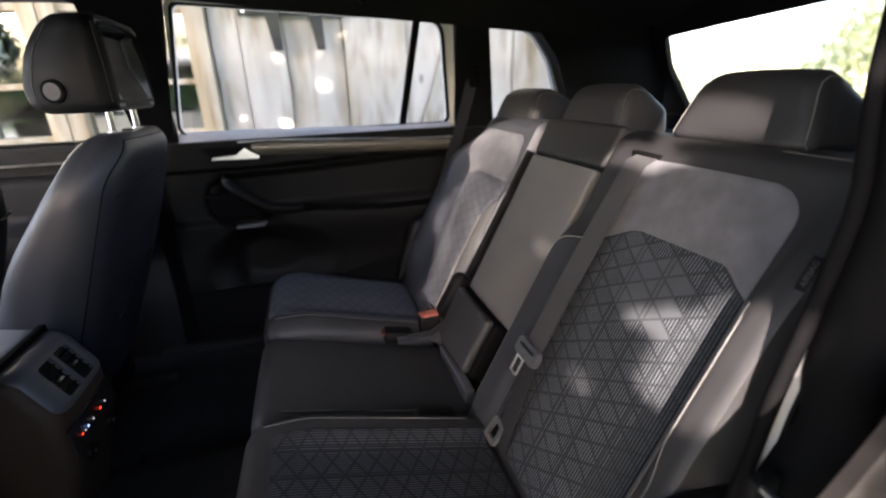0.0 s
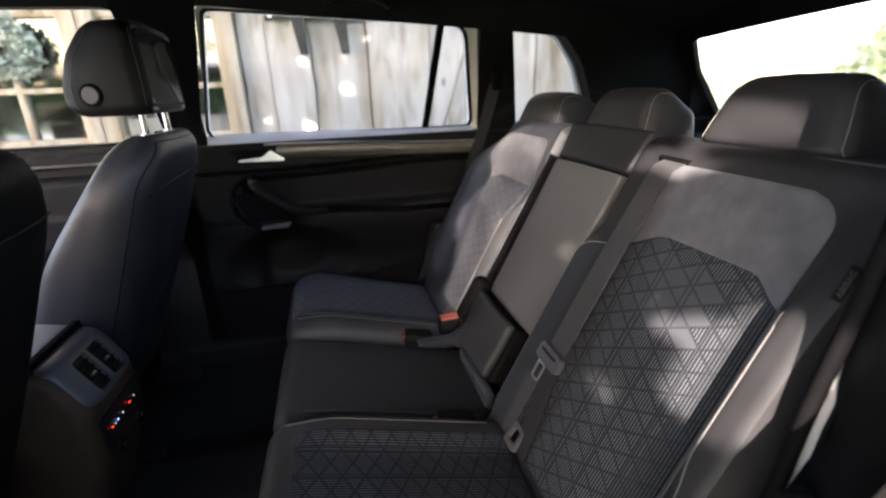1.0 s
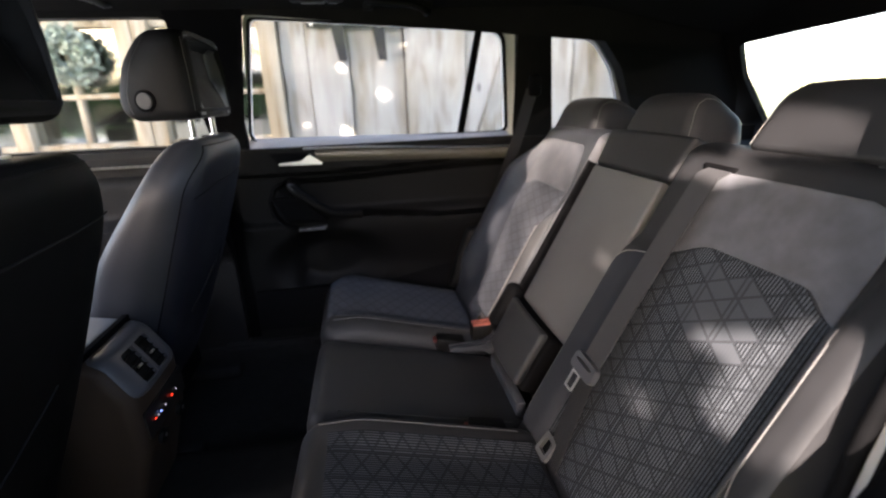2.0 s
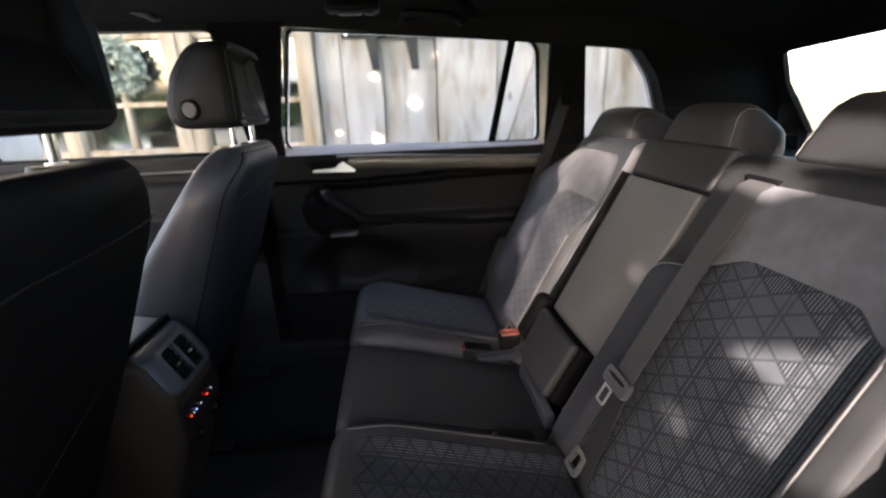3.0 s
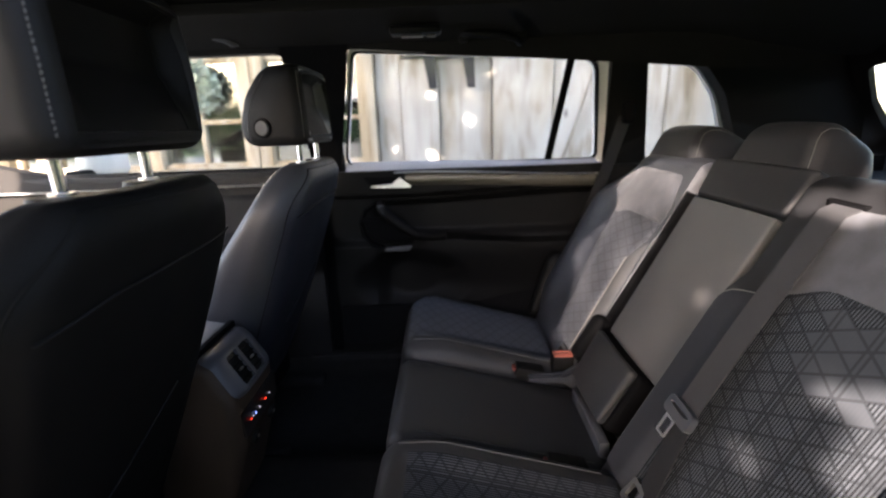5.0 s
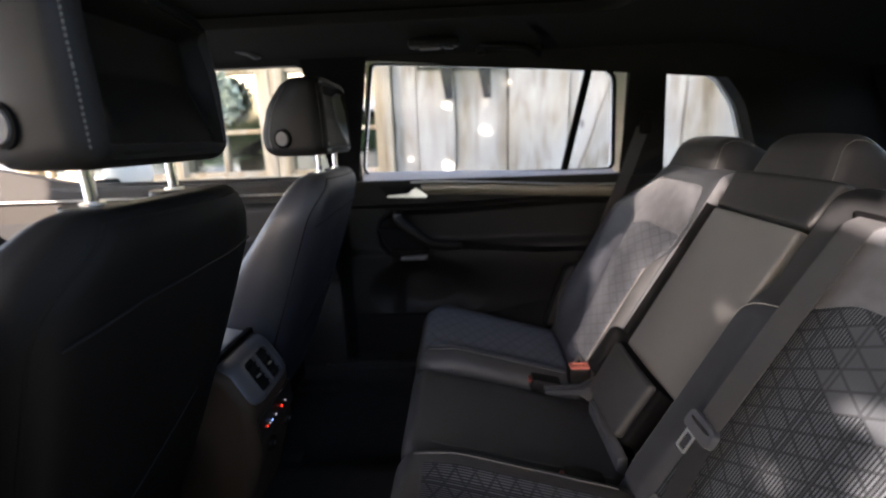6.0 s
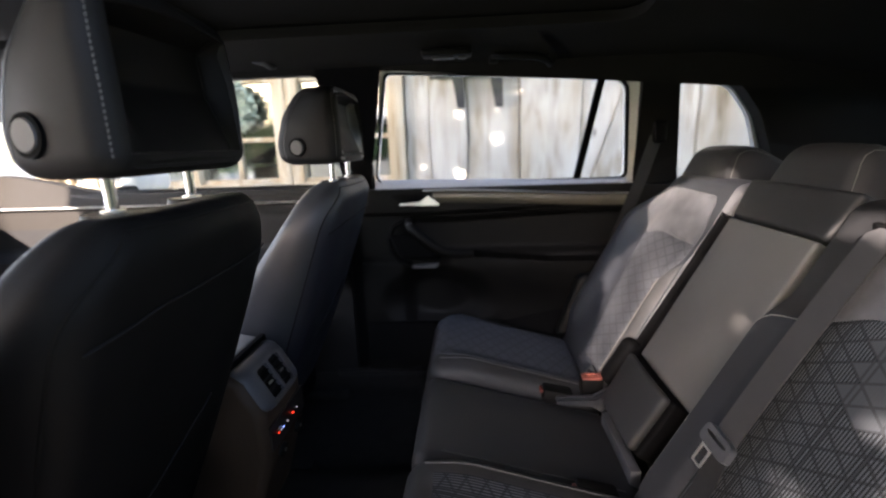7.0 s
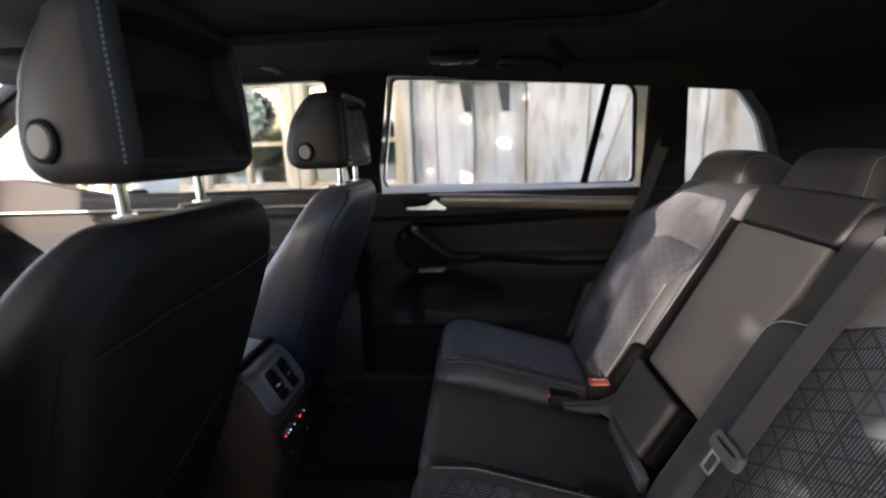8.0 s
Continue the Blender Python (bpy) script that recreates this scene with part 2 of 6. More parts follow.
M = {
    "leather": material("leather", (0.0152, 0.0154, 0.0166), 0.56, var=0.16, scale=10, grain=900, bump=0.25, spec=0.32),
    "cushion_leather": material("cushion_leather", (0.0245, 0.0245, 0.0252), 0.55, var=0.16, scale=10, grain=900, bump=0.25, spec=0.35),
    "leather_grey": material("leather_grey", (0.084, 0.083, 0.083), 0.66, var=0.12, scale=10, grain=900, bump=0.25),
    "suede": material("suede", (0.073, 0.076, 0.085), 0.9, var=0.22, scale=30, grain=1400, bump=0.3, spec=0.15, sheen=0.2),
    "cloth": woven("cloth", (0.093, 0.102, 0.115), (0.0044, 0.0050, 0.0058)),
    # copy of the cloth with light put into its colour: paler base, no ribs
    "cloth_lit": woven("brightened_cloth", (0.086, 0.091, 0.102), (0.0046, 0.0050, 0.0060), ribs=0.0),
    "plastic": material("plastic", (0.0040, 0.0039, 0.0038), 0.55, var=0.1, scale=8, grain=1200, bump=0.2, spec=0.13),
    "gloss": material("gloss_plastic", (0.016, 0.014, 0.013), 0.38, var=0.1, scale=6, grain=600, bump=0.05),
    "grey_plastic": material("grey_plastic", (0.06, 0.062, 0.07), 0.42, var=0.08, scale=8, grain=1200, bump=0.15),
    "headliner": material("headliner", (0.012, 0.0115, 0.011), 0.95, var=0.15, scale=14, grain=1500, bump=0.4, spec=0.1),
    "carpet": material("carpet", (0.012, 0.012, 0.012), 0.95, var=0.3, scale=40, grain=900, bump=0.8, spec=0.1),
    "chrome": material("chrome", (0.74, 0.71, 0.74), 0.16, 1.0, var=0.05, bump=0),
    "satin": material("satin_metal", (0.6, 0.6, 0.58), 0.35, 1.0, var=0.06, bump=0.02),
    "decor": material("decor_trim", (0.10, 0.09, 0.068), 0.35, 0.4, var=0.12, scale=20, bump=0.05),
    "rubber": material("rubber", (0.003, 0.003, 0.0033), 0.85, var=0.15, grain=500, bump=0.15, spec=0.06),
    "paint": material("white_paint", (0.8, 0.8, 0.79), 0.3, var=0.02, bump=0, coat=0.6),
    "belt": material("belt_webbing", (0.043, 0.043, 0.045), 0.75, var=0.1, scale=20, grain=1500, bump=0.4, spec=0.2),
    # darker copy of the webbing that carries shade in its colour
    "belt_shaded": material("shaded_webbing", (0.018, 0.018, 0.019), 0.75, var=0.1, scale=20, grain=1500, bump=0.4, spec=0.3),
    "pale_plastic": material("pale_plastic", (0.075, 0.075, 0.073), 0.5, bump=0.1),
    "thread": material("thread", (0.13, 0.127, 0.12), 0.8, bump=0.1),
    "dark_thread": material("dark_thread", (0.05, 0.048, 0.045), 0.7, bump=0.1),
    "red_plastic": material("red_plastic", (0.32, 0.09, 0.065), 0.4, bump=0.05),
    "dash": material("dash_plastic", (0.026, 0.0235, 0.0205), 0.8, var=0.1, scale=8, grain=900, bump=0.2, spec=0.15),
    "door_card": material("door_card", (0.0085, 0.0083, 0.0085), 0.6, var=0.1, scale=8, grain=1200, bump=0.2, spec=0.2),
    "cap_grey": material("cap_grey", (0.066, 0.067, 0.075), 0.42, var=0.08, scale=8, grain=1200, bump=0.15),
    # leather darkened so the driver's seatback carries its shade in the colour
    "darkened_leather": material("darkened_leather", (0.0050, 0.0048, 0.0047), 0.6, var=0.15, scale=10, grain=900, bump=0.25, spec=0.11),
    "steel": material("polished_steel", (0.6, 0.6, 0.6), 0.3, 0.8, var=0.05, bump=0),
    # body white greyed down, the jamb's shade put into its colour
    "shaded_white": material("shaded_jamb_white", (0.45, 0.45, 0.44), 0.5, var=0.06, scale=20, bump=0.05),
    "leather_front": material("front_leather", (0.0078, 0.0077, 0.0083), 0.58, var=0.12, scale=10, grain=900, bump=0.25, spec=0.18),
    # lighter, bluer leather: light on the far seats put into the colour
    "leather_lit": material("lit_leather", (0.031, 0.0340, 0.0405), 0.46, var=0.12, scale=10, grain=900, bump=0.25),
    # passenger panel leather with the sky's blue light put into its colour
    "leather_skylit": material("skylit_leather", (0.0175, 0.0185, 0.0255), 0.45, var=0.14, scale=10, grain=900, bump=0.25),
    "ledge": material("ledge_grey", (0.42, 0.43, 0.46), 0.4, var=0.08, scale=8, grain=1200, bump=0.05),
    "console": material("console_brown", (0.042, 0.027, 0.018), 0.6, var=0.2, scale=9, grain=900, bump=0.2, spec=0.25),
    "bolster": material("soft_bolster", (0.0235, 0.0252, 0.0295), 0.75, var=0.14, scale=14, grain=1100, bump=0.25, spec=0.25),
    # black of the headrest hollow deepened to carry the recess's shade
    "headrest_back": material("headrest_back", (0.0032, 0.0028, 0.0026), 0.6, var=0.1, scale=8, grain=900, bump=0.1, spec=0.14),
    # lid grey raised to hold the sky's light that falls on it
    "lit_lid": material("lit_lid", (0.28, 0.275, 0.28), 0.45, var=0.1, scale=9, grain=1000, bump=0.15),
    "armrest": material("armrest_leather", (0.103, 0.101, 0.098), 0.62, var=0.10, scale=7, grain=1100, bump=0.3, spec=0.35),
    "dull_red": material("dull_red_plastic", (0.16, 0.03, 0.02), 0.5, bump=0.05),
    "board": wood("weathered_board", (0.45, 0.43, 0.395), (0.80, 0.78, 0.75), (6, 6, 1.3)),
    "timber": wood("pale_timber", (0.55, 0.485, 0.385), (0.84, 0.79, 0.72)),
    "dark_gap": material("dark_backing", (0.17, 0.13, 0.09), 0.9),
    "iron": material("black_iron", (0.012, 0.012, 0.014), 0.5, 0.3, bump=0.3),
    "house_pane": material("house_pane", (0.42, 0.43, 0.41), 0.08, 1.0, var=0.02, bump=0),
    "pane": pane_material("car_pane", (0.93, 0.95, 0.94)),
    "grass": material("lawn", (0.13, 0.17, 0.065), 0.95, var=0.4, scale=3, grain=120, bump=0.8, spec=0.1),
    "gravel": material("gravel", (0.36, 0.34, 0.31), 0.95, var=0.3, scale=12, grain=150, bump=0.8),
    "straw": material("dry_grass", (0.36, 0.36, 0.20), 0.95, var=0.25, scale=1.5, grain=60, bump=0.6, spec=0.1),
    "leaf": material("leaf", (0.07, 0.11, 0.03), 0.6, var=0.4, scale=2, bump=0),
    # leaf colour raised far past leaf green to carry sun glare and haze
    "glare_leaf": material("glare_leaf", (0.72, 0.72, 0.46), 0.6, var=0.25, scale=0.8, bump=0),
    "hedge": material("hedge_leaf", (0.025, 0.04, 0.015), 0.7, var=0.4, scale=6, bump=0),
    "wreath_leaf": material("wreath_leaf", (0.42, 0.47, 0.38), 0.7, var=0.4, scale=15, bump=0),
    "bark": material("bark", (0.10, 0.07, 0.05), 0.9, var=0.3, scale=20, bump=0.6),
    "red_light": glow("red_light", (1.0, 0.05, 0.02), 0.35),
    "blue_light": glow("blue_light", (0.25, 0.4, 1.0), 0.4),
    "white_light": glow("white_light", (0.8, 0.8, 0.9), 0.1),
}


# ---- building helpers ----
def thing(name, at, label, category, group="", kind=""):
    ob = new(name)
    ob.location = at
    ob.empty_display_size = 0.05
    return tagged(ob, label, category, group, kind)


def finish(name, bm, mat, sharp=42):
    bmesh.ops.remove_doubles(bm, verts=bm.verts, dist=1e-5)
    bmesh.ops.recalc_face_normals(bm, faces=bm.faces)
    for f in bm.faces:
        f.smooth = True
    for e in bm.edges:
        if len(e.link_faces) == 2 and e.calc_face_angle(0) > radians(sharp):
            e.smooth = False
    me = bpy.data.meshes.new(name)
    bm.to_mesh(me)
    bm.free()
    me.materials.append(mat)
    return me


def part(name, bm, mat, parent, label="", sharp=42):
    """Links a bmesh, built in world places, as one mesh under a thing or a part."""
    ob = new(name, finish(name, bm, mat, sharp))
    root = Vector((0, 0, 0))
    up = parent
    while up is not None:
        root += up.location
        up = up.parent
    ob.data.transform(Matrix.Translation(-root))
    ob.parent = parent
    if label:
        ob["label"] = label
    return ob


def single(name, bm, mat, label, category, group="", kind="", sharp=42):
    return tagged(new(name, finish(name, bm, mat, sharp)), label, category, group, kind)


def box(bm, x0, x1, y0, y1, z0, z1, r=0.004, seg=2):
    made = bmesh.ops.create_cube(bm, size=1.0)["verts"]
    for v in made:
        v.co = Vector(((x0 + x1) / 2 + v.co.x * (x1 - x0), (y0 + y1) / 2 + v.co.y * (y1 - y0), (z0 + z1) / 2 + v.co.z * (z1 - z0)))
    if r:
        edges = {e for v in made for e in v.link_edges}
        bmesh.ops.bevel(bm, geom=list(edges), offset=r, segments=seg, affect="EDGES", profile=0.5)
    return bm


def spread(half, r, flat, k):
    a = [half - r + r * math.tan(radians(45 * i / k)) for i in range(k + 1)]
    mid = [-(half - r) + 2 * (half - r) * i / flat for i in range(1, flat)]
    return [-x for x in reversed(a)] + mid + a


def pad(bm, size, r, fn, flat=(6, 6, 6), k=4):
    """A rounded cushion of that size round the origin, every point of it moved by fn."""
    h = [s / 2 for s in size]
    rr = min(r, *[x * 0.98 for x in h])
    lines = [spread(h[i], rr, flat[i], k) for i in range(3)]
    for ax in range(3):
        b, c = (ax + 1) % 3, (ax + 2) % 3
        for sg in (-1, 1):
            rows = []
            for u in lines[b]:
                row = []
                for w in lines[c]:
                    p = [0, 0, 0]
                    p[ax], p[b], p[c] = sg * h[ax], u, w
                    q = [max(-(h[i] - rr), min(h[i] - rr, p[i])) for i in range(3)]
                    d = Vector(p) - Vector(q)
                    row.append(bm.verts.new(fn(Vector(q) + d.normalized() * rr)))
                rows.append(row)
            for i in range(len(rows) - 1):
                for j in range(len(rows[0]) - 1):
                    f = [rows[i][j], rows[i + 1][j], rows[i + 1][j + 1], rows[i][j + 1]]
                    bm.faces.new(f if sg > 0 else f[::-1])
    bmesh.ops.remove_doubles(bm, verts=bm.verts, dist=1e-5)
    return bm


def sheet(bm, fn, us, vs, uv=None, thick=None):
    """A grid surface fn(u, v); thick(u, v) gives the back surface of a closed slab."""
    layer = bm.loops.layers.uv.verify() if uv else None
    front = [[bm.verts.new(fn(u, v)) for v in vs] for u in us]
    grids = [front]
    if thick:
        grids.append([[bm.verts.new(thick(u, v)) for v in vs] for u in us])
    for n, g in enumerate(grids):
        for i in range(len(us) - 1):
            for j in range(len(vs) - 1):
                f = bm.faces.new([g[i][j], g[i + 1][j], g[i + 1][j + 1], g[i][j + 1]])
                if uv:
                    for loop, (a, b) in zip(f.loops, ((us[i], vs[j]), (us[i + 1], vs[j]), (us[i + 1], vs[j + 1]), (us[i], vs[j + 1]))):
                        loop[layer].uv = uv(a, b)
    if thick:
        a, b = grids
        rim = [(i, 0) for i in range(len(us))] + [(len(us) - 1, j) for j in range(1, len(vs))]
        rim += [(i, len(vs) - 1) for i in range(len(us) - 2, -1, -1)] + [(0, j) for j in range(len(vs) - 2, 0, -1)]
        for (i, j), (k, m) in zip(rim, rim[1:] + rim[:1]):
            bm.faces.new([a[i][j], a[k][m], b[k][m], b[i][j]])
    return bm


def lin(a, b, n):
    return [a + (b - a) * i / n for i in range(n + 1)]


def tube(bm, pts, r, seg=8, closed=False, squash=1.0):
    pts = [Vector(p) for p in pts]
    n = len(pts)
    rings = []
    side = None
    for i, p in enumerate(pts):
        a = pts[(i - 1) % n] if closed or i else pts[0]
        b = pts[(i + 1) % n] if closed or i < n - 1 else pts[-1]
        t = (b - a).normalized()
        if side is None:
            side = t.orthogonal().normalized()
        side = (side - t * side.dot(t)).normalized()
        up = t.cross(side)
        rings.append([bm.verts.new(p + side * (r * math.cos(2 * math.pi * k / seg)) + up * (r * squash * math.sin(2 * math.pi * k / seg))) for k in range(seg)])
    for i in range(n if closed else n - 1):
        a, b = rings[i], rings[(i + 1) % n]
        for k in range(seg):
            bm.faces.new([a[k], a[(k + 1) % seg], b[(k + 1) % seg], b[k]])
    if not closed:
        bm.faces.new(rings[0][::-1])
        bm.faces.new(rings[-1])
    return bm


def rod(bm, a, b, r, seg=16, r2=None):
    a, b = Vector(a), Vector(b)
    m = Matrix.Translation((a + b) / 2) @ (b - a).to_track_quat("Z", "Y").to_matrix().to_4x4()
    bmesh.ops.create_cone(bm, cap_ends=True, segments=seg, radius1=r, radius2=r if r2 is None else r2, depth=(b - a).length, matrix=m)
    return bm


def smooth(a, b, x):
    t = max(0.0, min(1.0, (x - a) / (b - a)))
    return t * t * (3 - 2 * t)


def rounded(poly, r, k=5):
    """The polygon's corners rounded by r (one number or one a corner)."""
    out = []
    n = len(poly)
    for i in range(n):
        p, a, b = Vector(poly[i]), Vector(poly[i - 1]), Vector(poly[(i + 1) % n])
        rad = r[i] if isinstance(r, (list, tuple)) else r
        u, w = (a - p).normalized(), (b - p).normalized()
        d = min(rad / max(0.2, math.tan(u.angle(w) / 2)), (a - p).length * 0.45, (b - p).length * 0.45)
        p0, p1 = p + u * d, p + w * d
        for s in range(k + 1):
            t = s / k
            out.append(tuple((1 - t) ** 2 * p0 + 2 * t * (1 - t) * p + t * t * p1))
    return out


def spokes(poly, centre, n):
    """The polygon met by n rays from centre."""
    c = Vector(centre)
    pts = [Vector(p) - c for p in poly]
    out = []
    for k in range(n):
        a = 2 * math.pi * k / n
        d = Vector((math.cos(a), math.sin(a)))
        best = None
        for i in range(len(pts)):
            p, q = pts[i], pts[(i + 1) % len(pts)]
            e = q - p
            den = d.x * e.y - d.y * e.x
            if abs(den) < 1e-12:
                continue
            t = (p.x * e.y - p.y * e.x) / den
            s = (p.x * d.y - p.y * d.x) / den
            if t > 0 and -1e-9 <= s <= 1 + 1e-9:
                best = t if best is None else max(best, t)
        out.append(c + d * best)
    return out


def ring_plate(bm, outer, inner, centre, put, thick, n=200):
    """A plate with a hole; put(a, b, depth) gives the place. Depth runs from 0 to thick."""
    o, i = spokes(outer, centre, n), spokes(inner, centre, n)
    loops = [[bm.verts.new(put(p.x, p.y, d)) for p in pts] for pts, d in ((o, 0), (i, 0), (i, thick), (o, thick))]
    for a, b in zip(loops, loops[1:] + loops[:1]):
        for k in range(n):
            m = (k + 1) % n
            bm.faces.new([a[k], a[m], b[m], b[k]])
    return bm


def slab(bm, poly, put, thick):
    a = [bm.verts.new(put(p[0], p[1], 0)) for p in poly]
    b = [bm.verts.new(put(p[0], p[1], thick)) for p in poly]
    bm.faces.new(a)
    bm.faces.new(b[::-1])
    for i in range(len(poly)):
        j = (i + 1) % len(poly)
        bm.faces.new([a[i], a[j], b[j], b[i]])
    return bm


B = bmesh.new


# ---- car body: far side, roof, floor, near side ----
def wall_y(z):
    return 0.72 - 0.343 * max(0.0, z - 1.09)


def far(a, b, d):
    return (a, wall_y(b) + d, b)


def near(a, b, d):
    return (a, -wall_y(b) - d, b)


def roof_z(y, x=0.0):
    return 1.535 - 0.085 * (abs(y) / 0.6) ** 2 - 0.10 * smooth(0.75, 1.3, x)


def rail_z(x, v):
    """Lower edge of the roof lining along the side windows, and up to the roof."""
    low = 1.441 - 0.058 * max(0.0, (x + 0.25) / 0.73)
    return low + (1.50 - low) * v


structure = dict(kind="structure")
REAR_LIGHT = rounded([(-0.336, 1.088), (-0.262, 1.436), (0.488, 1.392), (0.532, 1.083)], [0.03, 0.02, 0.05, 0.02])
QUARTER = rounded([(0.704, 1.06), (0.645, 1.385), (0.822, 1.370), (0.915, 1.275), (1.01, 1.10), (1.02, 1.06)], [0.02, 0.012, 0.10, 0.20, 0.03, 0.02], 8)
FRONT_LIGHT = rounded([(-0.43, 1.088), (-0.462, 1.441), (-1.45, 1.438), (-2.15, 1.088)], [0.02, 0.06, 0.06, 0.03])

# pillars and window frames of the far side
side = thing("wall_far_side", (0, 0.72, 0.4), "black moulded pillar trim along the closed side of the car", "car interior", **structure)
bm = ring_plate(B(), [(0.556, 1.04), (0.528, 1.50), (1.22, 1.46), (1.36, 1.30), (1.45, 1.04)], QUARTER, (0.80, 1.22), far, 0.055)
part("quarter_trim", bm, M["plastic"], side)
bm = sheet(B(), lambda u, v: (u + (0.215 * max(0, v - 1.09) if u > -0.38 else -0.09 * max(0, v - 1.09) if u < -0.44 else 0), wall_y(v) - 0.014, v), [-0.445, -0.435, -0.41, -0.39, -0.368, -0.348], lin(0.34, 1.47, 12), None, lambda u, v: (u, wall_y(v) + 0.05, v))
part("centre_pillar_trim", bm, M["rubber"], side)
bm = sheet(B(), lambda u, v: (u, wall_y(v) - 0.03 - 0.02 * smooth(0.8, 0.6, v), v), lin(0.52, 1.5, 10), lin(0.42, 1.06, 8), None, lambda u, v: (u, wall_y(v) + 0.06, v))
part("load_bay_trim", bm, M["plastic"], side)
bm = sheet(B(), lambda u, v: (u, wall_y(rail_z(u, v)) - 0.012, rail_z(u, v)), lin(-1.5, 1.25, 50), [0, 0.5, 1], None, lambda u, v: (u, wall_y(rail_z(u, v)) + 0.05, rail_z(u, v) + 0.01))
part("roof_rail_trim", bm, M["headliner"], side)

# far rear door
door = thing("door_1", (0.08, 0.72, 0.42), "closed rear door with black inner panel and white window frame", "car door", **structure)
white_out = rounded([(-0.340, 1.055), (-0.276, 1.452), (0.524, 1.408), (0.562, 1.055)], 0.03)
bm = ring_plate(B(), white_out, [(0.06 + (x - 0.06) * 1.006, 1.25 + (z - 1.25) * 1.012) for x, z in REAR_LIGHT], (0.06, 1.25), lambda a, b, d: far(a, b, d + 0.006), 0.05)
part("window_frame", bm, M["paint"], door, "white painted steel window frame")
bm = ring_plate(B(), [(0.06 + (x - 0.06) * 1.008, 1.25 + (z - 1.25) * 1.014) for x, z in REAR_LIGHT], REAR_LIGHT, (0.06, 1.25), lambda a, b, d: far(a, b, d - 0.002), 0.03)
part("window_seal", bm, M["rubber"], door)
bm = slab(B(), [(-0.30, 1.07), (-0.25, 1.45), (0.50, 1.41), (0.52, 1.07)], lambda a, b, d: far(a, b, d + 0.028), 0.004)
ob = part("window_pane", bm, M["pane"], door)
ob.visible_shadow = False
bm = slab(B(), [(0.357, 1.08), (0.404, 1.41), (0.424, 1.41), (0.378, 1.08)], lambda a, b, d: far(a, b, d + 0.012), 0.02)
part("window_divider", bm, M["rubber"], door)


def panel_y(x, z):
    """Relief of the inner door panel: upper pad, soft insert, armrest ledge, lower pocket."""
    curve = 0.978 + 0.022 * smooth(-0.15, 0.48, x)
    y = 0.698
    y -= 0.026 * smooth(curve - 0.006, curve + 0.010, z)
    bay = smooth(-0.27, -0.22, x) * smooth(curve - 0.012, curve - 0.035, z)
    y += 0.022 * bay * smooth(0.82, 0.86, z)
    arm = 0.835 - 0.025 * smooth(-0.1, 0.35, x)
    y -= 0.034 * smooth(arm + 0.008, arm - 0.006, z) * smooth(-0.16, -0.04, x) * smooth(0.62, 0.80, z)
    y -= 0.020 * smooth(0.83, 0.80, z) * smooth(-0.20, -0.26, x)
    well = math.hypot((x + 0.12) / 0.17, (z - 0.665) / 0.10)
    y += 0.045 * smooth(1.35, 0.55, well)
    return y


bm = sheet(B(), lambda u, v: (u, panel_y(u, v), v), lin(-0.395, 0.56, 110), lin(0.38, 1.068, 110), None, lambda u, v: (u, 0.775, v))
part("inner_panel", bm, M["plastic"], door)
bm = sheet(B(), lambda u, v: (u, 0.672 - 0.006 * math.sin(math.pi * v), 1.018 + 0.040 * v - 0.022 * smooth(-0.13, 0.55, u)), lin(-0.13, 0.535, 30), lin(0, 1, 6), None, lambda u, v: (u, 0.70, 1.018 + 0.04 * v - 0.022 * smooth(-0.13, 0.55, u)))
part("decor_strip", bm, M["decor"], door, "bronze-tinted decorative strip")
part("chrome_line", tube(B(), [(x, 0.665, 1.0625 - 0.026 * smooth(-0.13, 0.55, x)) for x in lin(-0.165, 0.535, 24)], 0.003), M["satin"], door)
# lever in its recess
bm = slab(B(), rounded([(-0.245, 1.018), (-0.11, 1.010), (-0.145, 1.048), (-0.275, 1.050)], 0.004), lambda a, b, d: (a, 0.667 + d, b), 0.012)
recess = part("lever_recess", bm, M["rubber"], door)
blade = rounded([(-0.246, 1.015), (-0.110, 1.012), (-0.108, 1.018), (-0.147, 1.046), (-0.175, 1.026), (-0.242, 1.022)], 0.003)
part("door_lever", slab(B(), blade, lambda a, b, d: (a, 0.648 + d + 0.05 * (b - 1.02), b), 0.012), M["satin"], recess, "satin chrome door lever")
# slanted pull handle
grip = [(-0.222, 0.69, 0.952), (-0.215, 0.652, 0.946), (-0.19, 0.632, 0.922), (-0.145, 0.624, 0.886), (-0.10, 0.626, 0.855), (-0.05, 0.645, 0.842), (0.0, 0.665, 0.840)]
part("pull_handle", tube(B(), grip, 0.017, 10, squash=0.8), M["plastic"], door)
part("pull_cap", slab(B(), rounded([(-0.21, 0.800), (-0.125, 0.800), (-0.112, 0.814), (-0.205, 0.808)], 0.003), lambda a, b, d: (a, 0.625 + d, b), 0.02), M["grey_plastic"], door)
part("pull_tip", box(B(), -0.226, -0.200, 0.640, 0.662, 0.936, 0.958, 0.007), M["grey_plastic"], door)
part("cup_rim", tube(B(), [(-0.235, 0.690, 0.958), (-0.275, 0.672, 0.935), (-0.290, 0.666, 0.895), (-0.282, 0.664, 0.850), (-0.255, 0.662, 0.817), (-0.215, 0.660, 0.802)], 0.008, 8), M["rubber"], door)
part("pull_cup", pad(B(), (0.14, 0.03, 0.09), 0.014, lambda p: Vector((-0.20 + p.x - 0.5 * p.z, 0.668 + p.y, 0.865 + p.z))), M["rubber"], door)
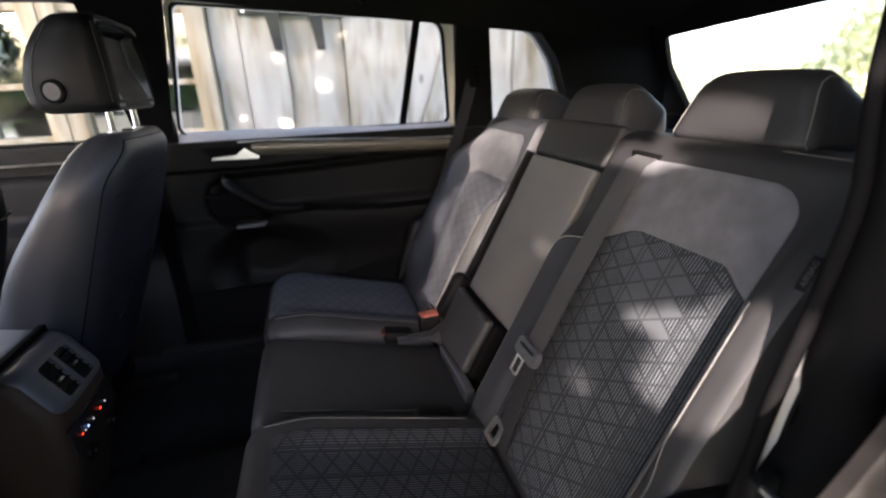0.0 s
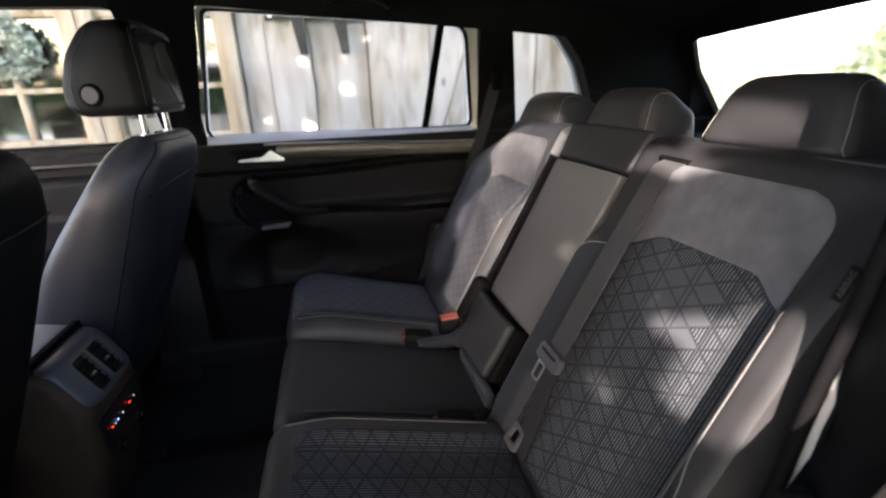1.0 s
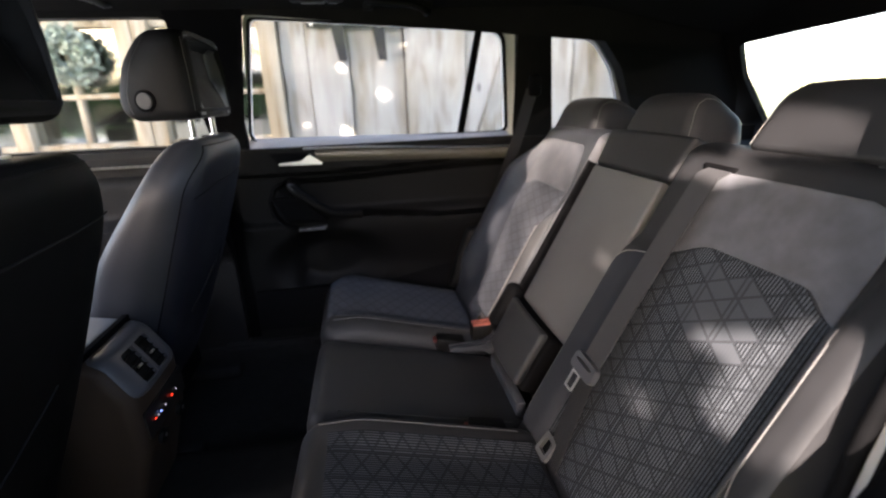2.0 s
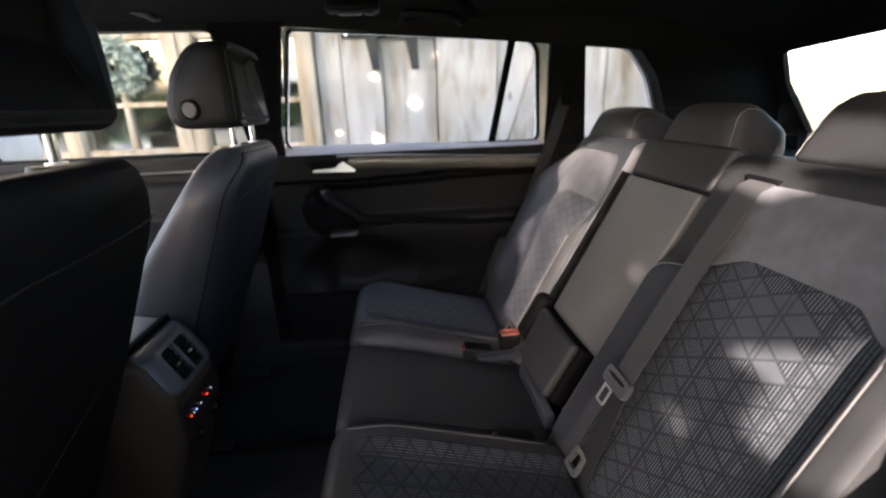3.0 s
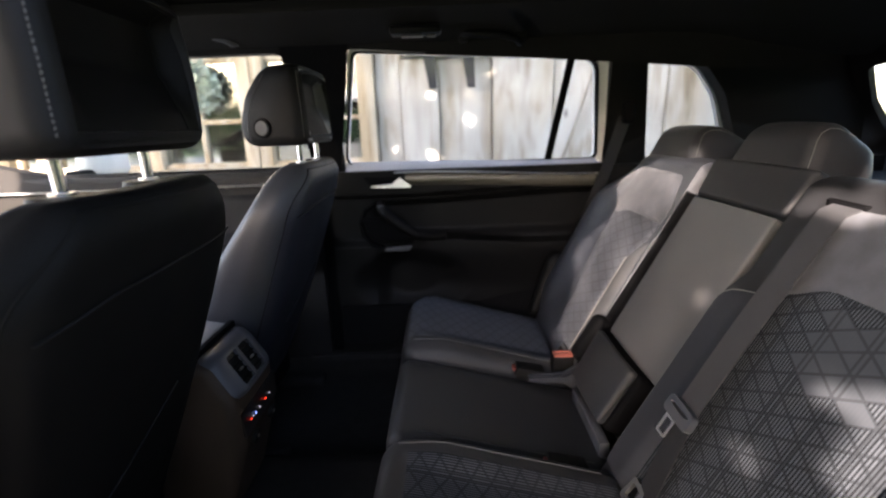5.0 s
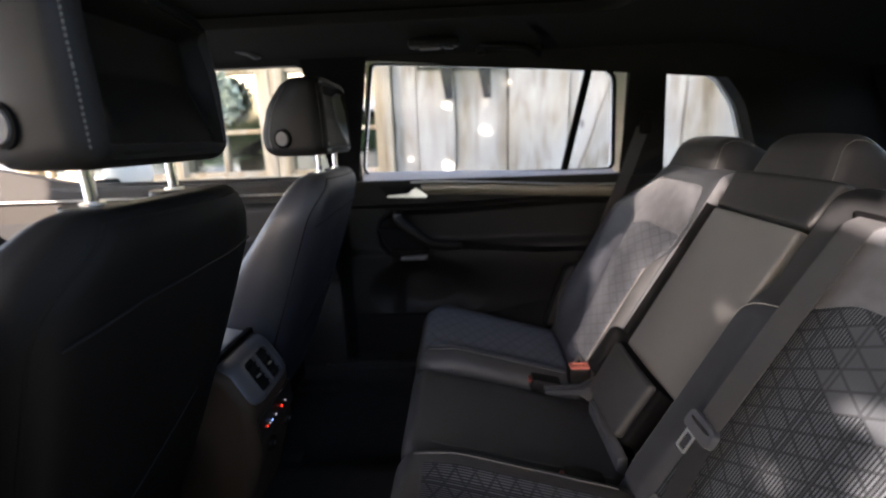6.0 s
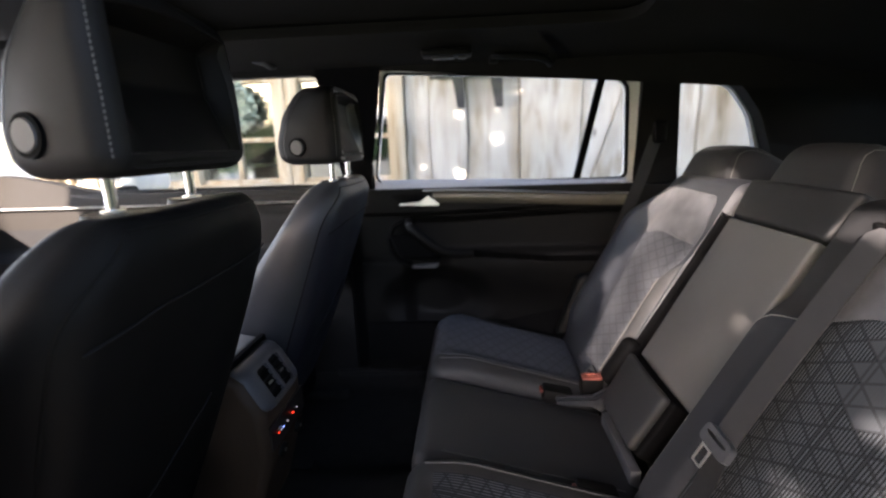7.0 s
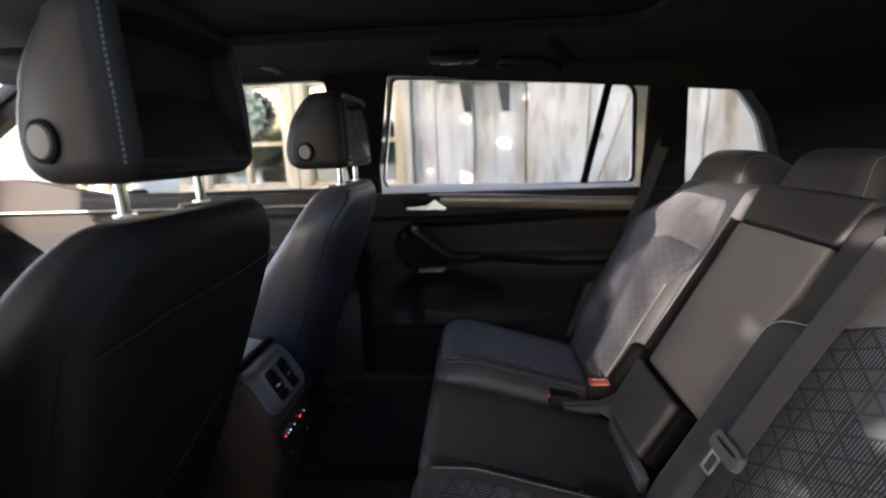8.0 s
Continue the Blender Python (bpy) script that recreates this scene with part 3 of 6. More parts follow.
bm = sheet(B(), lambda u, v: (u, 0.700 + 0.030 * v, 1.066 + (0.030 - 0.014 * smooth(-0.3, 0.5, u)) * v + 0.006 * math.sin(math.pi * v)), lin(-0.335, 0.53, 20), lin(0, 1, 5), None, lambda u, v: (u, 0.733, 1.055 + 0.02 * v))
part("window_ledge", bm, M["ledge"], door, "pale grey window ledge")
# map pocket
bm = sheet(B(), lambda u, v: (u, 0.62 + 0.03 * v - 0.015 * math.sin(math.pi * (u + 0.38) / 0.8), 0.46 + 0.13 * v + 0.05 * smooth(0.0, 0.35, u) * v), lin(-0.38, 0.42, 24), lin(0, 1, 6), None, lambda u, v: (u, 0.69, 0.46 + 0.12 * v))
part("door_pocket", bm, M["rubber"], door)
bm = sheet(B(), lambda u, v: (u, 0.78 + 0.04 * math.sin(math.pi * (v - 0.3) / 0.9), v), lin(-0.44, 0.6, 8), lin(0.36, 1.075, 8), None, lambda u, v: (u, 0.776, v))
part("outer_skin", bm, M["paint"], door, "white painted outer door skin")

# quarter pane with its pale outer reveal
bm = ring_plate(B(), [(0.80 + (x - 0.80) * 1.03, 1.22 + (z - 1.22) * 1.03) for x, z in QUARTER], [(0.80 + (x - 0.80) * (0.93 if x > 0.8 else 1.0), 1.22 + (z - 1.22) * (0.985 if z > 1.3 else 1.0)) for x, z in QUARTER], (0.80, 1.22), lambda a, b, d: far(a, b, d + 0.058), 0.02)
part("quarter_reveal", bm, M["ledge"], side, "grey edge of the quarter window")
bm = slab(B(), [(0.66, 1.04), (0.62, 1.42), (0.85, 1.40), (1.04, 1.15), (1.04, 1.04)], lambda a, b, d: far(a, b, d + 0.052), 0.004)
ob = part("quarter_pane", bm, M["pane"], side)
ob.visible_shadow = False

# far front door
fdoor = thing("door_2", (-1.0, 0.72, 0.42), "closed front door with grey inner panel and framed window", "car door", **structure)
bm = ring_plate(B(), [(-0.40, 1.07), (-0.40, 1.50), (-1.50, 1.50), (-2.30, 1.07)], FRONT_LIGHT, (-1.0, 1.24), far, 0.045)
part("window_frame", bm, M["plastic"], fdoor)
bm = slab(B(), [(-0.41, 1.07), (-0.41, 1.46), (-1.47, 1.46), (-2.22, 1.07)], lambda a, b, d: far(a, b, d + 0.028), 0.004)
ob = part("window_pane", bm, M["pane"], fdoor)
ob.visible_shadow = False


def front_panel_y(x, z):
    y = 0.70 - 0.03 * smooth(1.03, 1.05, z) * smooth(1.09, 1.08, z)
    y -= 0.02 * smooth(1.0, 0.985, z) + 0.05 * smooth(0.88, 0.84, z) * smooth(0.7, 0.8, z)
    return y


bm = sheet(B(), lambda u, v: (u, front_panel_y(u, v), v), lin(-1.95, -0.44, 30), lin(0.36, 1.082, 54), None, lambda u, v: (u, 0.775, v))
part("inner_panel", bm, M["door_card"], fdoor)
part("chrome_line", tube(B(), [(x, 0.672, 1.035) for x in lin(-1.9, -0.46, 12)], 0.004), M["satin"], fdoor)
bm = sheet(B(), lambda u, v: (u, 0.655 + 0.03 * v, 1.042 + (0.04 + 0.075 * smooth(-1.25, -1.75, u)) * v), lin(-1.95, -0.47, 34), lin(0, 1, 5), None, lambda u, v: (u, 0.735, 1.042 + (0.04 + 0.075 * smooth(-1.25, -1.75, u)) * v))
part("upper_pad", bm, M["dash"], fdoor, "grey-beige sunlit upper door pad")
bm = sheet(B(), lambda u, v: (u, 0.672 + 0.02 * (1 - v), 0.86 + 0.162 * v), lin(-1.95, -1.0, 10), lin(0, 1, 5), None, lambda u, v: (u, 0.72, 0.86 + 0.16 * v))
part("middle_pad", bm, M["dash"], fdoor)
bm = sheet(B(), lambda u, v: (u, 0.78 + 0.04 * math.sin(math.pi * (v - 0.3) / 0.9), v), lin(-1.95, -0.45, 8), lin(0.36, 1.075, 8), None, lambda u, v: (u, 0.776, v))
part("outer_skin", bm, M["paint"], fdoor, "white painted outer door skin")
bm = pad(B(), (0.10, 0.22, 0.15), 0.05, lambda p: p + Vector((-1.33, 0.93, 1.13)))
mirror = part("door_mirror", bm, M["paint"], fdoor, "white door mirror housing")
part("mirror_foot", box(B(), -1.36, -1.30, 0.76, 0.86, 1.06, 1.10, 0.01), M["plastic"], mirror)

# roof
ceiling = thing("ceiling", (0, 0, 1.53), "charcoal cloth headliner with closed sunroof blind", "car ceiling", **structure)
roof_out = [(-1.52, -0.56), (-1.52, 0.56), (-0.6, 0.62), (0.8, 0.62), (1.285, 0.55), (1.285, -0.55), (0.8, -0.54), (-0.6, -0.54)]
hole = rounded([(-0.75, -0.36), (-0.75, 0.36), (0.43, 0.36), (0.43, -0.36)], 0.07)
mid_loop = [(x * 1.12 + 0.02, y * 1.28) for x, y in hole]
bm = ring_plate(B(), roof_out, mid_loop, (0, 0), lambda a, b, d: (a, b, roof_z(b, a) + d), 0.02)
ring_plate(bm, mid_loop, hole, (0, 0), lambda a, b, d: (a, b, roof_z(b, a) + d), 0.02)
part("headliner", bm, M["headliner"], ceiling)
bm = ring_plate(B(), [(x * 1.05, y * 1.07) for x, y in hole], [(x * 0.985, y * 0.98) for x, y in hole], (0, 0), lambda a, b, d: (a, b, roof_z(b, a) - 0.009 + d), 0.012)
part("sunroof_edging", bm, M["headliner"], ceiling)
bm = sheet(B(), lambda u, v: (u, v, roof_z(v, u) + 0.03), lin(-0.85, 0.55, 6), lin(-0.45, 0.45, 8), None, lambda u, v: (u, v, roof_z(v, u) + 0.04))
part("sunroof_blind", bm, M["headliner"], ceiling)
bm = sheet(B(), lambda u, v: (u, v, roof_z(v, u) + 0.07), lin(-1.57, 1.35, 12), lin(-0.66, 0.66, 10), None, lambda u, v: (u, v, roof_z(v, u) + 0.085))
single("roof_skin", bm, M["paint"], "white painted steel roof of the car", "car roof", **structure)
# lamp, hook and grab handles over the far doors
lamp = thing("reading_lamp", (-0.06, 0.47, 1.46), "small black roof reading lamp switched off", "lamp")
part("housing", box(B(), -0.13, 0.01, 0.44, 0.50, 1.452, 1.474, 0.008), M["plastic"], lamp)
part("lens", box(B(), -0.10, -0.04, 0.455, 0.485, 1.447, 1.453, 0.003), M["gloss"], lamp)
part("switch", box(B(), -0.03, -0.005, 0.46, 0.48, 1.446, 1.453, 0.003), M["gloss"], lamp)
for gx, gz in ((0.16, 0.0), (-0.675, 0.028)):
    grab = thing("grab_handle", (gx, 0.54, 1.45 + gz), "black folding grab handle under the roof edge", "grab handle", "grab handles")
    pts = [(gx - 0.09, 0.56, 1.466 + gz), (gx - 0.08, 0.532, 1.462 + gz), (gx - 0.05, 0.522, 1.458 + gz), (gx + 0.03, 0.520, 1.452 + gz), (gx + 0.066, 0.528, 1.442 + gz), (gx + 0.078, 0.545, 1.434 + gz), (gx + 0.085, 0.565, 1.440 + gz)]
    # front grip in lighter grey than its twin, standing in for its bright edge
    part("grip", tube(B(), pts, 0.010, 10), M["grey_plastic"] if gz else M["plastic"], grab)
    for s in (-1, 1):
        part("mount", box(B(), gx + s * 0.085 - 0.014, gx + s * 0.085 + 0.014, 0.55, 0.59, 1.446 + gz, 1.472 + gz, 0.006), M["plastic"], grab)

# tailgate with rear window: the glass leans from the roof's end down and back
def gate(a, b, d):
    return (1.26 + 0.27 * b + 0.33 * d, a, 1.36 - 0.33 * b + 0.27 * d)


tail = thing("tailgate", (1.5, 0, 0.6), "closed tailgate with black trim and heated rear window", "car tailgate", **structure)
half_line = [(0.0, 0.010), (0.30, 0.046), (0.575, 0.088), (0.632, 0.40), (0.655, 0.98)]
glass_line = rounded([(-a, b) for a, b in half_line[:0:-1]] + half_line, [0.05, 0.4, 0.055, 0.5, 0.5, 0.5, 0.055, 0.4, 0.05], 8)
bm = ring_plate(B(), [(-0.78, -0.22), (0.78, -0.22), (0.86, 0.4), (0.86, 1.25), (-0.86, 1.25), (-0.86, 0.4)], glass_line, (0, 0.5), gate, 0.05)
part("gate_trim", bm, M["plastic"], tail)
bm = slab(B(), [(-0.6, -0.03), (0.6, -0.03), (0.70, 0.3), (0.68, 1.03), (-0.68, 1.03), (-0.70, 0.3)], lambda a, b, d: gate(a, b, d + 0.03), 0.01)
ob = part("rear_pane", bm, M["pane"], tail)
ob.visible_shadow = False
part("window_ledge", box(B(), 1.485, 1.515, -0.64, 0.64, 1.030, 1.066, 0.006), M["ledge"], tail, "pale ledge under the rear window")
bm = box(B(), 1.48, 1.66, -0.72, 0.72, 0.45, 0.99, 0.02)
part("lower_trim", bm, M["plastic"], tail)
bm = sheet(B(), lambda u, v: (u, v, 1.015 - 0.03 * smooth(0.72, 0.66, u)), lin(0.66, 1.52, 10), lin(-0.62, 0.62, 6), None, lambda u, v: (u, v, 0.99))
single("parcel_cover", bm, M["carpet"], "black load-space cover behind the rear seats", "cargo cover")

# floor, sill and firewall
bm = sheet(B(), lambda u, v: (u, v, 0.36 + 0.06 * smooth(0.16, 0.08, abs(v)) + 0.02 * smooth(0.6, 0.68, abs(v))), lin(-1.9, 1.6, 24), lin(-0.70, 0.72, 40), None, lambda u, v: (u, v, 0.30))
single("floor", bm, M["carpet"], "black carpeted car floor with centre tunnel", "floor", **structure)
part("sill_trim", box(B(), -0.52, 0.5, 0.66, 0.72, 0.34, 0.395, 0.012), M["carpet"], door)
bm = sheet(B(), lambda u, v: (-1.78 - 0.25 * smooth(0.9, 0.3, u) - 0.1 * math.cos(v), v, 0.45 + 0.6 * u), lin(0, 1, 8), lin(-0.72, 0.72, 12), None, lambda u, v: (-2.30, v, 0.45 + 0.6 * u))
single("dashboard", bm, M["dash"], "grey-beige dashboard below the windscreen", "dashboard", **structure)
shield = thing("windscreen", (-1.6, 0, 1.05), "clear laminated windscreen between slim pillars", "windscreen", **structure)
bm = slab(B(), [(-0.56, 0), (0.56, 0), (0.68, 1), (-0.68, 1)], lambda a, b, d: (-1.5 - 0.9 * b - 0.4 * d, a, 1.50 - 0.45 * b + 0.7 * d), 0.005)
ob = part("windscreen_pane", bm, M["pane"], shield)
ob.visible_shadow = False
for s in (-1, 1):
    part("front_pillar", tube(B(), [(-1.48, s * 0.60, 1.49), (-2.02, s * 0.67, 1.24), (-2.42, s * 0.70, 1.05)], 0.035, 10, squash=0.7), M["plastic"], shield)
    visor = part("sun_visor", box(B(), -1.20, -1.02, s * 0.34 - 0.2, s * 0.34 + 0.2, 1.455, 1.475, 0.008), M["headliner"], shield)

# near side: door opening, body seal and rear jamb
jamb = thing("wall_near_side", (0.5, -0.66, 0.4), "open rear doorway edge with rubber seal and white body", "car body", **structure)
EDGE = [(0.66, 1.42), (0.585, 1.30), (0.522, 1.18), (0.486, 1.075), (0.467, 0.987), (0.443, 0.90), (0.427, 0.81), (0.402, 0.72), (0.35, 0.62), (0.26, 0.53), (0.15, 0.46), (0.0, 0.42), (-0.2, 0.41), (-0.36, 0.41)]


def edge_at(t):
    t *= len(EDGE) - 1
    i = min(int(t), len(EDGE) - 2)
    a, b = Vector(EDGE[i]), Vector(EDGE[i + 1])
    return a.lerp(b, t - i)


def edge_line(dx, y):
    return [(edge_at(t)[0] + dx, -y + 0.343 * max(0, edge_at(t)[1] - 1.09), edge_at(t)[1]) for t in lin(0, 1, 48)]


part("trim_edge", tube(B(), edge_line(0.0, 0.630), 0.0075, 10), M["rubber"], jamb)
seal = [(x + 0.026 * math.exp(-((z - 0.88) / 0.045) ** 2), y, z) for x, y, z in edge_line(0.026, 0.656)]
part("door_seal", tube(B(), seal, 0.030, 14), M["rubber"], jamb)
bm = B()
cols = [edge_line(0.002, 0.632), edge_line(0.02, 0.637), edge_line(0.04, 0.645)]
rows_ = [[bm.verts.new(p) for p in c] for c in cols]
for a, b in zip(rows_, rows_[1:]):
    for i in range(len(a) - 1):
        bm.faces.new([a[i], a[i + 1], b[i + 1], b[i]])
part("jamb_skin", bm, M["shaded_white"], jamb, "white painted door jamb")
bm = B()
cols = [edge_line(0.045, 0.645), edge_line(0.07, 0.68), edge_line(0.08, 0.71), edge_line(0.15, 0.75)]
rows_ = [[bm.verts.new(p) for p in c] for c in cols]
for a, b in zip(rows_, rows_[1:]):
    for i in range(len(a) - 1):
        bm.faces.new([a[i], a[i + 1], b[i + 1], b[i]])
part("outer_jamb", bm, M["rubber"], jamb)
# white body panel given dark plastic: the shade on it is its colour
bm = sheet(B(), lambda u, v: (0.424 - 0.10 * v - 0.03 * v * v + 0.55 * u, -0.742 - 0.07 * smooth(0, 0.25, u), 0.995 - 0.16 * v), lin(0, 1, 10), lin(0, 1, 10), None, lambda u, v: (0.427 - 0.10 * v - 0.03 * v * v + 0.55 * u, -0.730, 0.995 - 0.16 * v))
part("quarter_panel", bm, M["gloss"], jamb, "body panel at the rear wheel arch, its shade put into a dark colour")
bm = sheet(B(), lambda u, v: (edge_at(v)[0] + u * (1.5 - edge_at(v)[0]) + 0.012, -0.625 + 0.343 * max(0, edge_at(v)[1] - 1.09), edge_at(v)[1]), lin(0, 1, 6), lin(0, 0.95, 24), None, lambda u, v: (edge_at(v)[0] + 0.02 + u * (1.5 - edge_at(v)[0]), -0.64 + 0.343 * max(0, edge_at(v)[1] - 1.09), edge_at(v)[1]))
part("quarter_trim", bm, M["rubber"], jamb)
bm = box(B(), -0.47, -0.36, -0.74, -0.64, 0.40, 1.10, 0.02)
part("centre_pillar", bm, M["plastic"], jamb)
bm = slab(B(), [(-0.47, 1.09), (-0.47, 1.46), (-0.38, 1.46), (-0.36, 1.09)], near, 0.06)
part("upper_pillar", bm, M["plastic"], jamb)
bm = sheet(B(), lambda u, v: (u, -0.560 - 0.10 * v, 1.500 + 0.02 * (1 - v)), lin(-1.15, 1.25, 10), [0, 0.5, 1], None, lambda u, v: (u, -0.56 - 0.105 * v, 1.545 - 0.03 * v))
part("roof_rail", bm, M["paint"], jamb)
strk = part("striker_plate", box(B(), 0.392, 0.424, -0.668, -0.655, 0.80, 0.85, 0.004), M["plastic"], jamb, "black plate of the door striker")
part("striker_loop", tube(B(), [(0.402, -0.660, 0.842), (0.396, -0.694, 0.845), (0.398, -0.700, 0.828), (0.408, -0.660, 0.812)], 0.004), M["satin"], strk, "steel striker loop")
bm = ring_plate(B(), [(-0.40, 0.42), (-0.40, 1.48), (-1.50, 1.48), (-2.30, 1.07), (-2.30, 0.42)], FRONT_LIGHT, (-1.0, 1.2), near, 0.05)
ndoor = thing("door_3", (-1.0, -0.72, 0.42), "closed front door on the driver's side", "car door", **structure)
part("door_shell", bm, M["plastic"], ndoor)


# ---- rear seats ----
BASE, RISE, OUT = Vector((0.33, 0, 0.60)), Vector((0.471, 0, 0.882)), Vector((-0.882, 0, 0.471))


def back_height(a, s, lobe=0.03, start=0.520, rim=0.146):
    """Padding of an outer backrest; a: distance from the car's middle, s: way up the back."""
    h = 0.036 * smooth(start, 0.560, a) * smooth(-0.05, 0.08, s) * smooth(0.56, 0.38, s)
    h -= 0.14 * smooth(0.588, 0.632, a)
    h += lobe * smooth(0.250, 0.205, a) * smooth(0.41, 0.345, s)
    h -= (0.02 + lobe) * smooth(rim + 0.010, rim, a)
    h += 0.006 * math.sin(math.pi * max(0, min(1, (a - 0.22) / 0.3)))
    return h


def on_back(y, s, lift=0.0):
    over = max(0.0, s - 0.555)
    return BASE + Vector((0, y, 0)) + RISE * (s - over * 0.35) + OUT * (back_height(abs(y), s, *((0.020,) if y < 0 else (0.006, 0.452, 0.160))) - (0.045 * smooth(0.46, 0.60, y) * smooth(0.40, 0.58, s)) + lift - 9.0 * over * over)


def insert(name, g, left, right, low, high, mat, parent, nu=26, nv=26, lift=0.004, label=""):
    """An upholstery panel sewn into the back between two edge curves and two heights (numbers or curves)."""
    def at(u, v):
        mid_s = 0.5 * ((low if not callable(low) else low(0.38)) + (high if not callable(high) else high(0.38)))
        a = left(mid_s) + (right(mid_s) - left(mid_s)) * u
        for _ in range(3):
            s0 = low(a) if callable(low) else low
            s1 = high(a) if callable(high) else high
            s = s0 + (s1 - s0) * v
            a = left(s) + (right(s) - left(s)) * u
        return a, s
    def place(u, v):
        a, s = at(u, v)
        rim = min(u, 1 - u, v, 1 - v)
        return on_back(g * a, s, lift * (0.3 + 0.7 * smooth(0, 0.05, rim)))
    def back(u, v):
        a, s = at(u, v)
        return on_back(g * a, s, -0.012)
    bm = sheet(B(), place, lin(0, 1, nu), lin(0, 1, nv), at, back)
    return part(name, bm, mat, parent, label)


def yoke(a, g=-1):
    """Seam between cloth and suede: level across, dipping at the belt side and cut off at the outer corner."""
    if g > 0:
        return 0.409 - 0.020 * smooth(0.36, 0.46, a)
    return 0.4225 - 0.034 * smooth(0.33, 0.235, a) - 0.030 * smooth(0.475, 0.530, a)


def corner(edge, r, s, top):
    """An edge at distance edge that rounds inwards by r below the height top."""
    d = max(0.0, min(1.0, (s - (top - r)) / r))
    return edge - r * (1 - math.sqrt(1 - d * d))


def headrest(cy, parent, w=0.236, dz=0.0, tall=0.108, deep=1.0):
    """A low wedge-shaped pillow: upright face, top falling away to the rear."""
    def shape(p):
        t = (p.z + 0.0525) / 0.105
        rear = smooth(-0.03, 0.06, p.x)
        y = p.y * (1 - 0.25 * max(0.0, t) ** 1.5) * (1 + 0.10 * rear)
        z = 1.0925 + dz + tall * t * (1 - 0.42 * rear) + 0.010 * rear + 0.004 * (1 - (2 * p.y / w) ** 2) * t
        return Vector((0.660 + 0.0575 * (deep - 1) + p.x * deep + 0.046 * t * (1 - 0.6 * rear) + 0.022 * smooth(0.22, 0.0, t) * (1 - rear) - 0.006 * (1 - (2 * p.y / w) ** 2) * (1 - rear), cy + y, z))
    h = part("headrest", pad(B(), (0.115, w, 0.105), 0.026, shape, (6, 10, 5), 5), M["leather"], parent)
    # black block added in the gap below, to give it its dark shade
    part("saddle", pad(B(), (0.10, w * 0.88, 0.036), 0.012, lambda p: p + Vector((0.662, cy, 1.083 + dz))), M["rubber"], h, "black block darkening the gap under the headrest")
    for s in (-1, 1):
        pts = [shape(Vector((x, s * (w / 2 - 0.0076), z))) + Vector((-0.0006, s * 0.0006, 0.0004)) for x, z in ((-0.0499, -0.044), (-0.0499, -0.03), (-0.0499, -0.01), (-0.0499, 0.01), (-0.0499, 0.0265), (-0.0465, 0.038), (-0.036, 0.0448), (-0.02, 0.0449), (0.01, 0.0449))]
        part("seam", tube(B(), pts, 0.0008, 5), M["thread"], h)
        part("post", rod(B(), (0.645, cy + s * 0.055, 1.03), (0.655, cy + s * 0.055, 1.11), 0.006, 12), M["chrome"], h)
    return h


